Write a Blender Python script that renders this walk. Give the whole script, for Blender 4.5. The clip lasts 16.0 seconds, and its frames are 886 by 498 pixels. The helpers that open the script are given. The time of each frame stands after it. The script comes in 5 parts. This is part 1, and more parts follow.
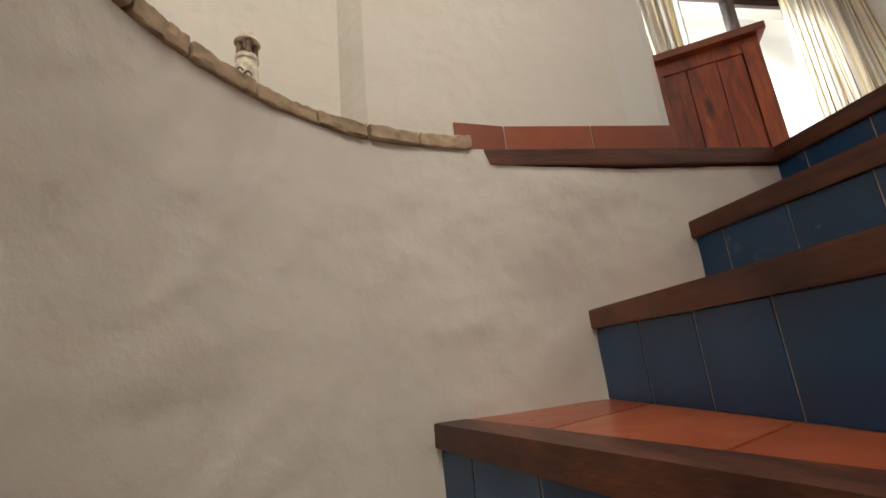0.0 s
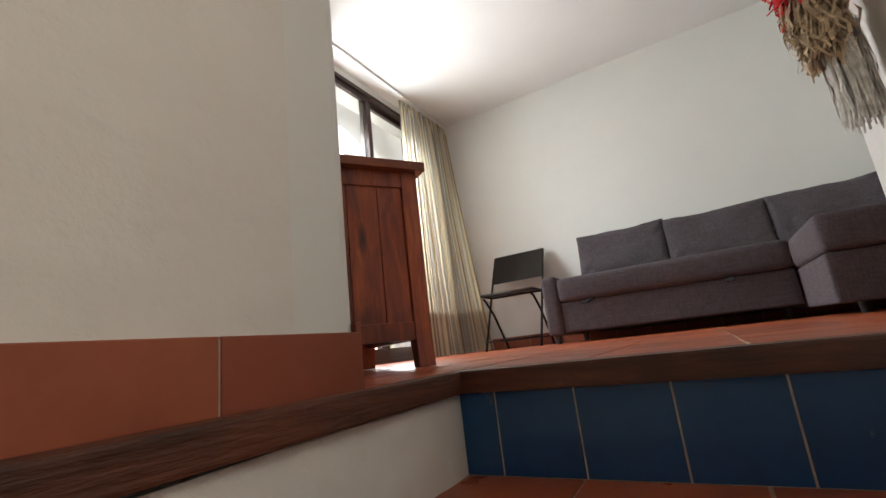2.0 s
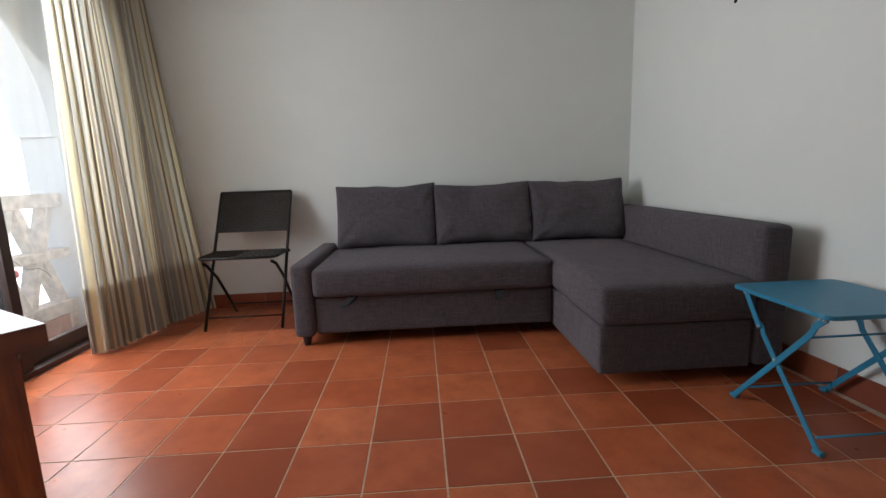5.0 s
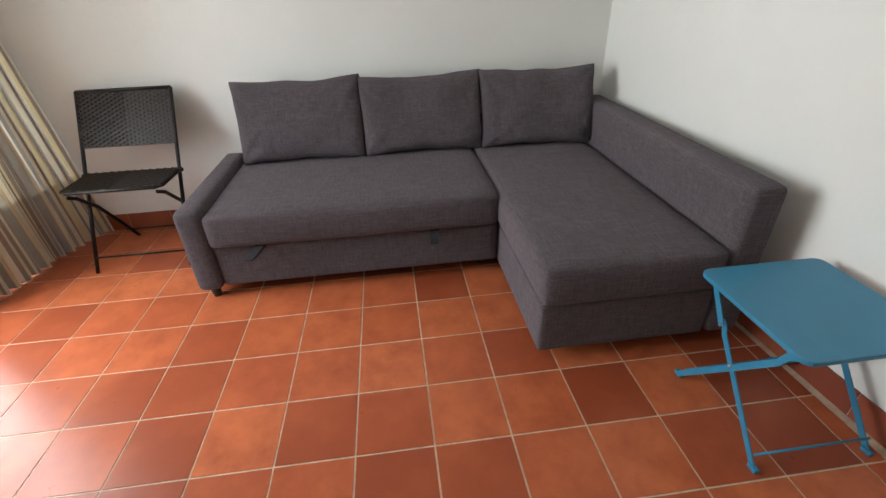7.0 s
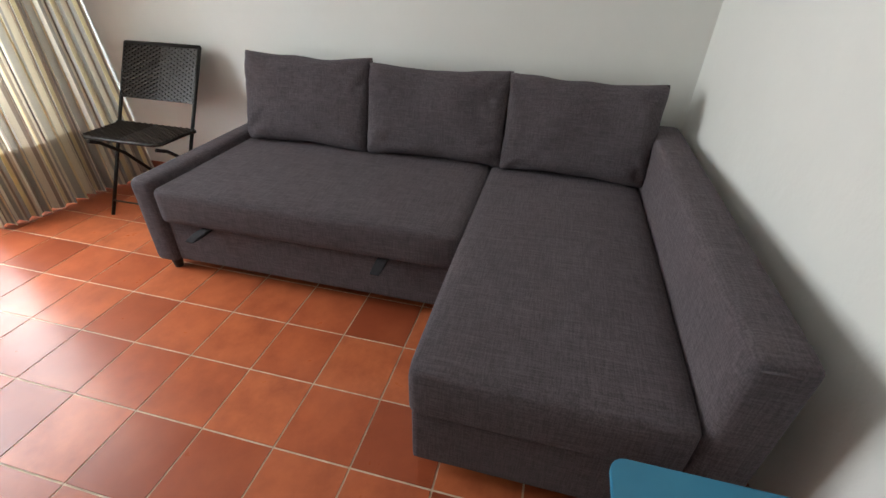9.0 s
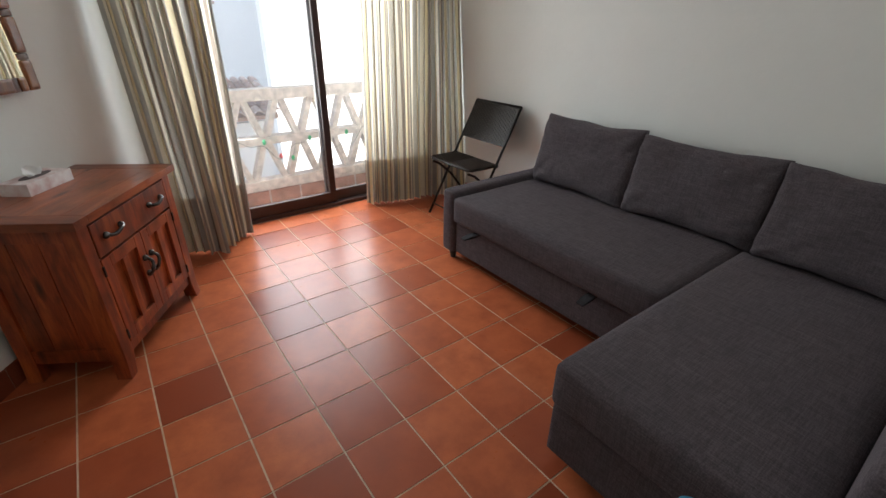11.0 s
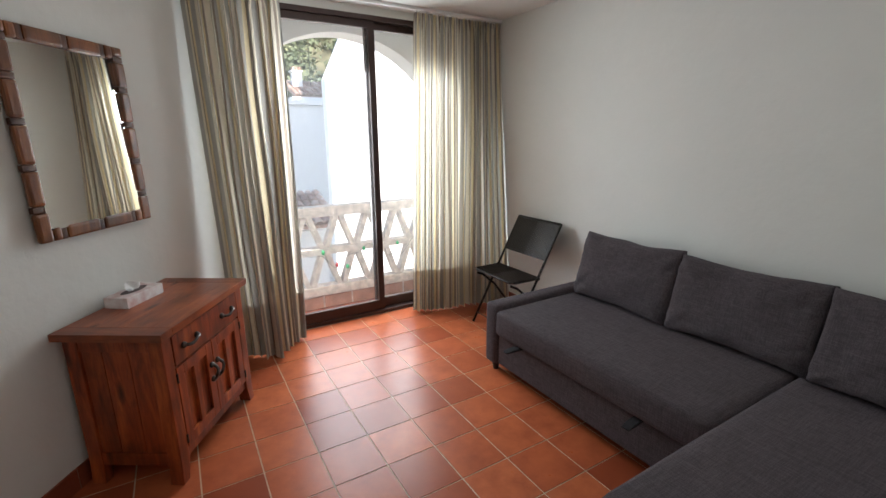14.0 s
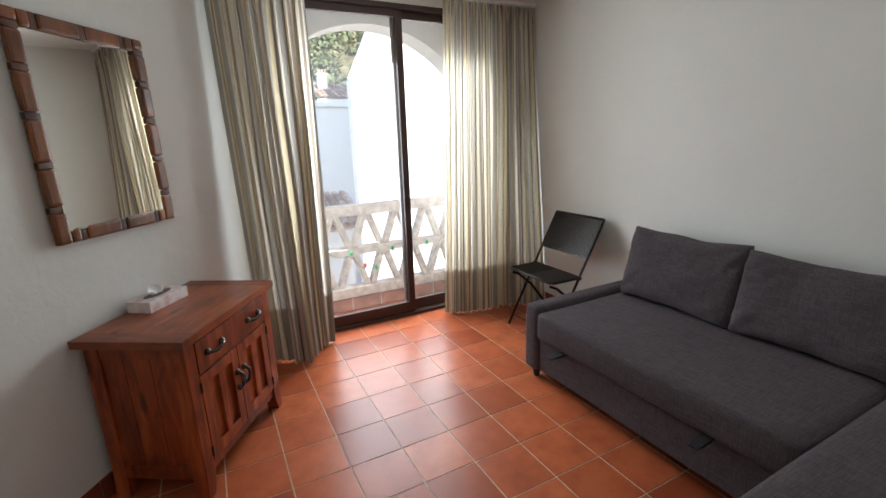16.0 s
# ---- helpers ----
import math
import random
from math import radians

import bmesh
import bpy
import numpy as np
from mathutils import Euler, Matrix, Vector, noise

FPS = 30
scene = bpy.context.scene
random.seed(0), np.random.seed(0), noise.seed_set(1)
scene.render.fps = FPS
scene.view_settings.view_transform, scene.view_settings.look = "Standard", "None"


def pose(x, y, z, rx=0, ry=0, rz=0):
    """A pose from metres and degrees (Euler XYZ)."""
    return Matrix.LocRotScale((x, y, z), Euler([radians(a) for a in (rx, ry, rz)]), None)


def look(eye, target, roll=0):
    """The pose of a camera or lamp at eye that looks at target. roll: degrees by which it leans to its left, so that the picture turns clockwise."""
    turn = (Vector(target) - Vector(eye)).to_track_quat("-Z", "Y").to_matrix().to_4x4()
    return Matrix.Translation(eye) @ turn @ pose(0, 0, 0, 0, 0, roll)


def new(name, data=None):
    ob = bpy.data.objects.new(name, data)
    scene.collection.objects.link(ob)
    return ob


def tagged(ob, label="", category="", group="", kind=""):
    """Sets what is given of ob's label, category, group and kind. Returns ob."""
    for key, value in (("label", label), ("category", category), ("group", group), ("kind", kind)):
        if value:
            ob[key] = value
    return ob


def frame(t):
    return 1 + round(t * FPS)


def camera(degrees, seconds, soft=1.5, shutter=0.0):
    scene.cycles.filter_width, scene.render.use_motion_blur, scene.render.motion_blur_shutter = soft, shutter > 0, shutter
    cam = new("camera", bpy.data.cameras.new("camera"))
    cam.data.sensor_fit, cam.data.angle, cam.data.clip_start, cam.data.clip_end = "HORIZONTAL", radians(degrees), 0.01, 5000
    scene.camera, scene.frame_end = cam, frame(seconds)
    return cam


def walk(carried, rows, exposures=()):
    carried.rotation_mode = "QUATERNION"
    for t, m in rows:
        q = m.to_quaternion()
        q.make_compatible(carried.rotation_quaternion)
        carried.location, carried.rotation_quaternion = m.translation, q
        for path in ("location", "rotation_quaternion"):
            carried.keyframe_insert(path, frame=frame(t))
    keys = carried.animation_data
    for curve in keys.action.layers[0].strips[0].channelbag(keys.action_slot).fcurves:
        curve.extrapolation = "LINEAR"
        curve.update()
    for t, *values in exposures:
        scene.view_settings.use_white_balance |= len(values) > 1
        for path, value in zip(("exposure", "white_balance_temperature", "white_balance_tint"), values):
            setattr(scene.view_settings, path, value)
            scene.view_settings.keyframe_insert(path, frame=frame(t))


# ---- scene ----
cam = camera(90.0, 16.0)
PATH = [
    (0, (-2.113, -1.159, -0.455), (-1.782, 0.748, 0.047), -5.5),
    (0.5, (-2.071, -1.033, -0.334), (-1.353, 0.78, 0.111), -5.8),
    (1, (-2.018, -0.888, -0.233), (-0.904, 0.725, 0.164), -5.8),
    (1.5, (-1.97, -0.758, -0.093), (-0.516, 0.552, 0.32), -5.5),
    (2, (-1.856, -0.704, 0.040), (-0.154, 0.254, 0.490), -6.6),
    (2.5, (-1.732, -0.642, 0.205), (0.092, 0.095, 0.564), -5.2),
    (3, (-1.638, -0.558, 0.356), (0.279, -0.051, 0.615), -4.2),
    (3.5, (-1.527, -0.522, 0.504), (0.442, -0.204, 0.653), -3.6),
    (4, (-1.398, -0.48, 0.659), (0.594, -0.309, 0.688), -2.9),
    (4.5, (-1.256, -0.449, 0.77), (0.741, -0.435, 0.648), -1.5),
    (5, (-1.168, -0.455, 0.903), (0.803, -0.55, 0.576), -2.0),
    (7.5, (-0.501, -0.861, 1.272), (1.168, -1.006, 0.179), -1.7),
    (8, (-0.379, -1.054, 1.251), (1.299, -1.123, 0.165), -0.2),
    (8.5, (-0.243, -1.238, 1.196), (1.45, -1.178, 0.132), 1.4),
    (9, (-0.152, -1.418, 1.253), (1.476, -1.03, 0.158), 1.6),
    (9.5, (-0.177, -1.574, 1.254), (1.332, -0.807, 0.189), 2.0),
    (10, (-0.264, -1.669, 1.273), (1.039, -0.585, 0.211), 1.3),
    (12.5, (-0.408, -1.888, 1.435), (0.561, -0.272, 0.765), 0.3),
    (13, (-0.411, -1.885, 1.452), (0.572, -0.247, 0.859), 0.1),
    (13.5, (-0.414, -1.882, 1.464), (0.584, -0.232, 0.934), -0.1),
    (14, (-0.42, -1.882, 1.469), (0.574, -0.217, 0.98), -0.4),
    (14.5, (-0.412, -1.879, 1.46), (0.561, -0.198, 0.985), -0.7),
    (15, (-0.418, -1.865, 1.459), (0.549, -0.179, 0.987), -0.9),
    (15.5, (-0.423, -1.818, 1.449), (0.523, -0.124, 0.96), -1.3),
    (16, (-0.387, -1.707, 1.417), (0.509, 0.014, 0.931), -1.9),
]
walk(cam, [(t, look(eye, target, roll)) for t, eye, target, roll in PATH],
     [(0.0, 2.55, 6750, 10), (0.5, 2.15, 6750, 10), (1.0, 2.05, 6750, 10), (1.5, 2.15, 6700, 10), (2.0, 2.05, 6600, 10), (2.6, 1.7, 6500, 10), (3.5, 1.5, 6350, 10), (4.5, 1.22, 6200, 10), (5.2, 1.48, 6300, 10), (7.5, 2.15, 6500, 10), (9.0, 2.02, 6500, 10), (9.5, 1.72, 6500, 10), (10.0, 1.58, 6500, 10), (12.5, 1.27, 6350, 10), (13.5, 1.42, 6350, 10), (16.0, 1.46, 6350, 10)])

# ---- world, light ----
world = bpy.data.worlds.new("world")
scene.world = world
world.use_nodes = True
wn, wl = world.node_tree.nodes, world.node_tree.links
sky = wn.new("ShaderNodeTexSky")
sky.sky_type, sky.sun_disc = "NISHITA", False
SUN_EL, SUN_AZ = 35.7, 163
sky.sun_elevation, sky.sun_rotation = radians(SUN_EL), radians(SUN_AZ)
wn["Background"].inputs[1].default_value = 0.15
wl.new(sky.outputs[0], wn["Background"].inputs[0])
sun = new("sun", bpy.data.lights.new("sun", "SUN"))
sun.data.energy, sun.data.angle, sun.data.color = 4.5, radians(0.5), (1, 0.95, 0.88)
SUN_FROM = Vector((0.3, -1.0, 0.75))
sun.matrix_world = look(SUN_FROM * 10, (0, 0, 0))


def area(name, eye, target, w, h, watts, colour):
    ob = new(name, bpy.data.lights.new(name, "AREA"))
    ob.data.shape, ob.data.size, ob.data.size_y, ob.data.energy, ob.data.color = "RECTANGLE", w, h, watts, colour
    ob.matrix_world = look(eye, target)
    return ob


area("window_daylight", (0.90, 1.76, 1.24), (0.48, 0.0, 0.75), 1.5, 1.5, 31, (0.90, 0.955, 1.0))
# Added fill lamp for the stairwell; no window or bulb stands there.
area("stair_daylight", (-2.2, -2.7, 1.9), (-1.9, -0.6, 0.1), 1.2, 1.4, 10, (1.0, 0.93, 0.83))

# ---- materials ----


def mat(name, rough=0.6, metal=0.0):
    m = bpy.data.materials.new(name)
    m.use_nodes = True
    b = m.node_tree.nodes["Principled BSDF"]
    b.inputs["Roughness"].default_value, b.inputs["Metallic"].default_value = rough, metal
    return m, m.node_tree.nodes, m.node_tree.links, b


def rgba(c):
    return (*c, 1)


def mapped(n, l, scale=(1, 1, 1), coord="Object", noise_scale=4.0, detail=4.0, rough=0.55, dist=0.0):
    tc, mp, no = n.new("ShaderNodeTexCoord"), n.new("ShaderNodeMapping"), n.new("ShaderNodeTexNoise")
    mp.inputs["Scale"].default_value = scale
    no.inputs["Scale"].default_value, no.inputs["Detail"].default_value = noise_scale, detail
    no.inputs["Roughness"].default_value, no.inputs["Distortion"].default_value = rough, dist
    l.new(tc.outputs[coord], mp.inputs[0])
    l.new(mp.outputs[0], no.inputs["Vector"])
    return no


def ramp(n, l, src, stops):
    r = n.new("ShaderNodeValToRGB")
    while len(r.color_ramp.elements) < len(stops):
        r.color_ramp.elements.new(0.5)
    for e, (p, c) in zip(r.color_ramp.elements, stops):
        e.position, e.color = p, rgba(c)
    l.new(src, r.inputs[0])
    return r


def mix(n, l, a, b, fac, blend="MIX"):
    m = n.new("ShaderNodeMix")
    m.data_type, m.blend_type = "RGBA", blend
    for sock, v in ((m.inputs[6], a), (m.inputs[7], b), (m.inputs[0], fac)):
        if isinstance(v, (int, float)):
            sock.default_value = v
        elif isinstance(v, tuple):
            sock.default_value = rgba(v)
        else:
            l.new(v, sock)
    return m.outputs[2]


def bump(n, l, b, src, strength, dist=0.01):
    u = n.new("ShaderNodeBump")
    u.inputs["Strength"].default_value, u.inputs["Distance"].default_value = strength, dist
    l.new(src, u.inputs["Height"])
    l.new(u.outputs[0], b.inputs["Normal"])
    return u


def plain(name, c, rough=0.6, metal=0.0, vary=0.08, scale=12.0, bmp=0.0):
    m, n, l, b = mat(name, rough, metal)
    no = mapped(n, l, noise_scale=scale, detail=5)
    lo, hi = tuple(max(0, v * (1 - vary)) for v in c), tuple(min(1, v * (1 + vary)) for v in c)
    r = ramp(n, l, no.outputs[0], [(0.3, lo), (0.7, hi)])
    l.new(r.outputs[0], b.inputs["Base Color"])
    if bmp:
        bump(n, l, b, no.outputs[0], bmp, 0.004)
    return m


def plaster(name, c, relief=0.35, wave=3.0, wave_height=0.014):
    m, n, l, b = mat(name, 0.85)
    big = mapped(n, l, noise_scale=wave, detail=2)
    mid = mapped(n, l, noise_scale=22, detail=5, rough=0.62)
    r = ramp(n, l, big.outputs[0], [(0.25, tuple(v * 0.93 for v in c)), (0.75, c)])
    col = mix(n, l, r.outputs[0], tuple(v * 0.94 for v in c), mid.outputs[0])
    l.new(col, b.inputs["Base Color"])
    u1 = n.new("ShaderNodeBump")
    u1.inputs["Strength"].default_value, u1.inputs["Distance"].default_value = relief, wave_height
    l.new(big.outputs[0], u1.inputs["Height"])
    u2 = n.new("ShaderNodeBump")
    u2.inputs["Strength"].default_value, u2.inputs["Distance"].default_value = relief * 0.8, 0.006
    l.new(mid.outputs[0], u2.inputs["Height"])
    l.new(u1.outputs[0], u2.inputs["Normal"])
    l.new(u2.outputs[0], b.inputs["Normal"])
    return m


def wood(name, dark, mid, light, rough=0.38, axis="Z", relief=0.25, scale=1.0, knotty=0.9):
    m, n, l, b = mat(name, rough)
    k = {"X": (1.2, 9, 9), "Y": (9, 1.2, 9), "Z": (9, 9, 1.2)}[axis]
    k = tuple(v * scale for v in k)
    g = mapped(n, l, scale=k, noise_scale=2.2, detail=6, rough=0.6, dist=0.6)
    r = ramp(n, l, g.outputs[0], [(0.28, dark), (0.5, mid), (0.72, light)])
    fine = mapped(n, l, scale=tuple(v * 5 for v in k), noise_scale=3.0, detail=3)
    col = mix(n, l, r.outputs[0], dark, ramp(n, l, fine.outputs[0], [(0.5, (0, 0, 0)), (0.8, (0.5, 0.5, 0.5))]).outputs[0])
    blotch = mapped(n, l, noise_scale=5.0, detail=3)
    col = mix(n, l, col, tuple(v * 0.5 for v in dark), ramp(n, l, blotch.outputs[0], [(0.49, (0, 0, 0)), (0.70, (0.66, 0.66, 0.66))]).outputs[0])
    oi = n.new("ShaderNodeObjectInfo")
    hs = n.new("ShaderNodeHueSaturation")
    mr = n.new("ShaderNodeMapRange")
    mr.inputs["To Min"].default_value, mr.inputs["To Max"].default_value = 0.8, 1.15
    l.new(oi.outputs["Random"], mr.inputs[0])
    l.new(mr.outputs[0], hs.inputs["Value"])
    l.new(col, hs.inputs["Color"])
    l.new(hs.outputs[0], b.inputs["Base Color"])
    vor = n.new("ShaderNodeTexVoronoi")
    vor.inputs["Scale"].default_value = 1.0
    tcv, mpv = n.new("ShaderNodeTexCoord"), n.new("ShaderNodeMapping")
    mpv.inputs["Scale"].default_value = {"X": (3.2, 11, 11), "Y": (11, 3.2, 11), "Z": (11, 11, 3.2)}[axis]
    l.new(tcv.outputs["Object"], mpv.inputs[0])
    l.new(mpv.outputs[0], vor.inputs["Vector"])
    kn = ramp(n, l, vor.outputs["Distance"], [(0.13, (1, 1, 1)), (0.25, (0, 0, 0))])
    few = ramp(n, l, vor.outputs["Color"], [(0.50, (0, 0, 0)), (0.54, (1, 1, 1))])
    knots = mix(n, l, (0.0, 0.0, 0.0), mix(n, l, kn.outputs[0], few.outputs[0], 1.0, "MULTIPLY"), knotty)
    l.new(mix(n, l, hs.outputs[0], tuple(v * 0.25 for v in dark), knots), b.inputs["Base Color"])
    bump(n, l, b, fine.outputs[0], relief, 0.002)
    return m


def tile_mat(name, dark, mid, light, rough, coat=0.0, relief=0.25, spec=0.5):
    m, n, l, b = mat(name, rough)
    oi = n.new("ShaderNodeObjectInfo")
    r = ramp(n, l, oi.outputs["Random"], [(0.0, dark), (0.45, mid), (1.0, light)])
    tc, add = n.new("ShaderNodeTexCoord"), n.new("ShaderNodeVectorMath")
    geo = n.new("ShaderNodeNewGeometry")
    no = n.new("ShaderNodeTexNoise")
    no.inputs["Scale"].default_value, no.inputs["Detail"].default_value = 9.0, 6.0
    no.inputs["Roughness"].default_value = 0.65
    l.new(geo.outputs["Position"], no.inputs["Vector"])
    f = ramp(n, l, no.outputs[0], [(0.35, (0, 0, 0)), (0.75, (0.75, 0.75, 0.75))])
    col = mix(n, l, r.outputs[0], dark, f.outputs[0])
    big = n.new("ShaderNodeTexNoise")
    big.inputs["Scale"].default_value, big.inputs["Detail"].default_value = 3.1, 5.0
    l.new(geo.outputs["Position"], big.inputs["Vector"])
    f2 = ramp(n, l, big.outputs[0], [(0.5, (0, 0, 0)), (0.8, (0.5, 0.5, 0.5))])
    col = mix(n, l, col, light, f2.outputs[0])
    l.new(col, b.inputs["Base Color"])
    rr = n.new("ShaderNodeMapRange")
    rr.inputs["To Min"].default_value, rr.inputs["To Max"].default_value = rough * 0.75, rough * 1.35
    l.new(no.outputs[0], rr.inputs[0])
    l.new(rr.outputs[0], b.inputs["Roughness"])
    bump(n, l, b, big.outputs[0], relief, 0.004)
    b.inputs["Specular IOR Level"].default_value = spec
    if coat:
        b.inputs["Coat Weight"].default_value, b.inputs["Coat Roughness"].default_value = coat, 0.12
    return m


def fabric(name, c, c2, fine=260):
    m, n, l, b = mat(name, 0.95)
    a = mapped(n, l, scale=(0.06, 1, 1), noise_scale=fine, detail=2, rough=0.6)
    d = mapped(n, l, scale=(1, 0.06, 1), noise_scale=fine, detail=2, rough=0.6)
    e = mapped(n, l, scale=(1, 1, 0.06), noise_scale=fine, detail=2, rough=0.6)
    mx = mix(n, l, mix(n, l, a.outputs[0], d.outputs[0], 0.5), e.outputs[0], 0.34)
    r = ramp(n, l, mx, [(0.415, c), (0.50, tuple((p + q) / 2 for p, q in zip(c, c2))), (0.585, c2)])
    big = mapped(n, l, noise_scale=4, detail=3)
    col = mix(n, l, r.outputs[0], tuple(v * 0.85 for v in c), ramp(n, l, big.outputs[0], [(0.3, (0, 0, 0)), (0.8, (0.3, 0.3, 0.3))]).outputs[0])
    slub = mapped(n, l, scale=(1, 0.045, 1), noise_scale=75, detail=3, rough=0.7)
    warp = mapped(n, l, scale=(1, 1, 0.05), noise_scale=75, detail=3, rough=0.7)
    col = mix(n, l, col, tuple(v * 1.3 for v in c2), ramp(n, l, slub.outputs[0], [(0.54, (0, 0, 0)), (0.72, (0.28, 0.28, 0.28))]).outputs[0])
    col = mix(n, l, col, tuple(v * 0.7 for v in c), ramp(n, l, warp.outputs[0], [(0.54, (0, 0, 0)), (0.74, (0.25, 0.25, 0.25))]).outputs[0])
    l.new(col, b.inputs["Base Color"])
    b.inputs["Specular IOR Level"].default_value = 0.18
    b.inputs["Diffuse Roughness"].default_value = 0.8
    bump(n, l, b, mx, 0.4, 0.002)
    return m


def curtain_mat(name):
    m, n, l, b = mat(name, 0.9)
    uv, sp = n.new("ShaderNodeUVMap"), n.new("ShaderNodeSeparateXYZ")
    l.new(uv.outputs[0], sp.inputs[0])
    mod, mul = n.new("ShaderNodeMath"), n.new("ShaderNodeMath")
    mul.operation, mul.inputs[1].default_value = "MULTIPLY", 1 / 0.215
    mod.operation = "FRACT"
    l.new(sp.outputs[0], mul.inputs[0])
    l.new(mul.outputs[0], mod.inputs[0])
    cream, taupe, grey, yel = (0.80, 0.74, 0.61), (0.36, 0.30, 0.245), (0.45, 0.435, 0.395), (0.80, 0.69, 0.45)
    r = ramp(n, l, mod.outputs[0], [(0.0, cream), (0.14, taupe), (0.24, cream), (0.30, grey), (0.50, yel), (0.66, taupe), (0.72, cream), (0.86, grey)])
    r.color_ramp.interpolation = "CONSTANT"
    no = n.new("ShaderNodeTexNoise")
    no.inputs["Scale"].default_value = 900
    l.new(uv.outputs[0], no.inputs["Vector"])
    col = mix(n, l, r.outputs[0], (0.2, 0.18, 0.15), ramp(n, l, no.outputs[0], [(0.4, (0, 0, 0)), (0.8, (0.35, 0.35, 0.35))]).outputs[0])
    l.new(col, b.inputs["Base Color"])
    tr, ms = n.new("ShaderNodeBsdfTranslucent"), n.new("ShaderNodeMixShader")
    l.new(col, tr.inputs[0])
    ms.inputs[0].default_value = 0.34
    l.new(b.outputs[0], ms.inputs[1])
    l.new(tr.outputs[0], ms.inputs[2])
    l.new(ms.outputs[0], n["Material Output"].inputs[0])
    return m


def glass_mat():
    m, n, l, b = mat("clear_glass", 0.0)
    gl, tr, ms, lw = n.new("ShaderNodeBsdfGlossy"), n.new("ShaderNodeBsdfTransparent"), n.new("ShaderNodeMixShader"), n.new("ShaderNodeLayerWeight")
    gl.inputs["Roughness"].default_value = 0.01
    lw.inputs[0].default_value = 0.5
    p, a = n.new("ShaderNodeMath"), n.new("ShaderNodeMath")
    p.operation, p.inputs[1].default_value = "POWER", 5.0
    a.operation, a.inputs[1].default_value, a.inputs[2].default_value = "MULTIPLY_ADD", 0.9, 0.04
    l.new(lw.outputs["Facing"], p.inputs[0])
    l.new(p.outputs[0], a.inputs[0])
    l.new(a.outputs[0], ms.inputs[0])
    l.new(tr.outputs[0], ms.inputs[1])
    l.new(gl.outputs[0], ms.inputs[2])
    # Thin translucent layer puts the glare haze of the view into the panes.
    glare_haze, veil = n.new("ShaderNodeBsdfTranslucent"), n.new("ShaderNodeMixShader")
    glare_haze.inputs[0].default_value = (0.8, 0.82, 0.82, 1)
    veil.inputs[0].default_value = 0.014
    l.new(ms.outputs[0], veil.inputs[1])
    l.new(glare_haze.outputs[0], veil.inputs[2])
    l.new(veil.outputs[0], n["Material Output"].inputs[0])
    return m


M_WALL = plaster("white_plaster", (0.735, 0.74, 0.70), 0.4)
M_CEIL = plaster("ceiling_plaster", (0.78, 0.77, 0.74), 0.3)
M_ROUGH = plaster("rough_stair_plaster", (0.74, 0.71, 0.66), 0.75, 8.0, 0.014)
M_WOOD = wood("red_stained_wood", (0.070, 0.013, 0.005), (0.25, 0.045, 0.012), (0.46, 0.112, 0.026), 0.38)
M_WOODY = wood("red_stained_wood_ends", (0.10, 0.021, 0.008), (0.24, 0.055, 0.018), (0.35, 0.095, 0.03), 0.35, "Y")
M_WOODX = wood("red_stained_wood_top", (0.15, 0.032, 0.011), (0.30, 0.072, 0.022), (0.42, 0.120, 0.036), 0.30, "X")
M_NOSE = wood("dark_nosing_wood", (0.030, 0.008, 0.004), (0.082, 0.022, 0.010), (0.155, 0.046, 0.020), 0.46, "Y", 0.6, scale=1.3, knotty=0.0)
M_NOSEX = wood("dark_ledge_wood", (0.036, 0.011, 0.005), (0.092, 0.027, 0.012), (0.155, 0.050, 0.021), 0.55, "X", 0.9, scale=1.3, knotty=0.0)
M_MIRW = wood("bamboo_style_wood", (0.09, 0.026, 0.006), (0.20, 0.064, 0.015), (0.32, 0.112, 0.027), 0.33, knotty=0.0)
M_MIRN = wood("dark_bamboo_joint_wood", (0.035, 0.010, 0.003), (0.09, 0.027, 0.007), (0.16, 0.054, 0.014), 0.45, knotty=0.0)
M_TILE = tile_mat("terracotta_tile", (0.25, 0.053, 0.021), (0.40, 0.094, 0.036), (0.52, 0.143, 0.055), 0.29, 0.0, 0.2, 0.26)
M_SKIRT = tile_mat("terracotta_skirting", (0.20, 0.042, 0.018), (0.29, 0.068, 0.028), (0.37, 0.102, 0.043), 0.5)
M_BLUE = tile_mat("blue_glazed_tile", (0.005, 0.042, 0.125), (0.007, 0.054, 0.155), (0.011, 0.070, 0.19), 0.24, 0.0, 0.08)
M_GROUT = plain("grout", (0.56, 0.44, 0.32), 0.9, vary=0.2, scale=30)
M_BLUEGROUT = plain("riser_grout", (0.40, 0.37, 0.32), 0.9, vary=0.2, scale=30)
M_BRICK = plain("old_clay_brick", (0.43, 0.325, 0.225), 0.92, vary=0.3, scale=22, bmp=0.9)
M_SOFA = fabric("grey_linen_weave", (0.076, 0.064, 0.070), (0.142, 0.120, 0.131))
M_BLACK = plain("black_metal", (0.015, 0.013, 0.012), 0.4, 0.6)
M_PLASTIC = plain("black_plastic", (0.012, 0.012, 0.012), 0.5)
M_BRONZE = plain("dark_brown_aluminium", (0.042, 0.020, 0.015), 0.45, 0.1)
M_TEAL = plain("teal_painted_metal", (0.028, 0.19, 0.31), 0.40, vary=0.05)
M_CURT = curtain_mat("striped_curtain_cloth")
M_GLASS = glass_mat()
M_MIRROR = plain("mirror_silver", (0.9, 0.92, 0.9), 0.01, 1.0, vary=0.0)
M_WHITE = plain("white_paint", (0.8, 0.8, 0.78), 0.6, vary=0.04)
M_OUT = plaster("white_facade", (0.8, 0.79, 0.77), 0.3)
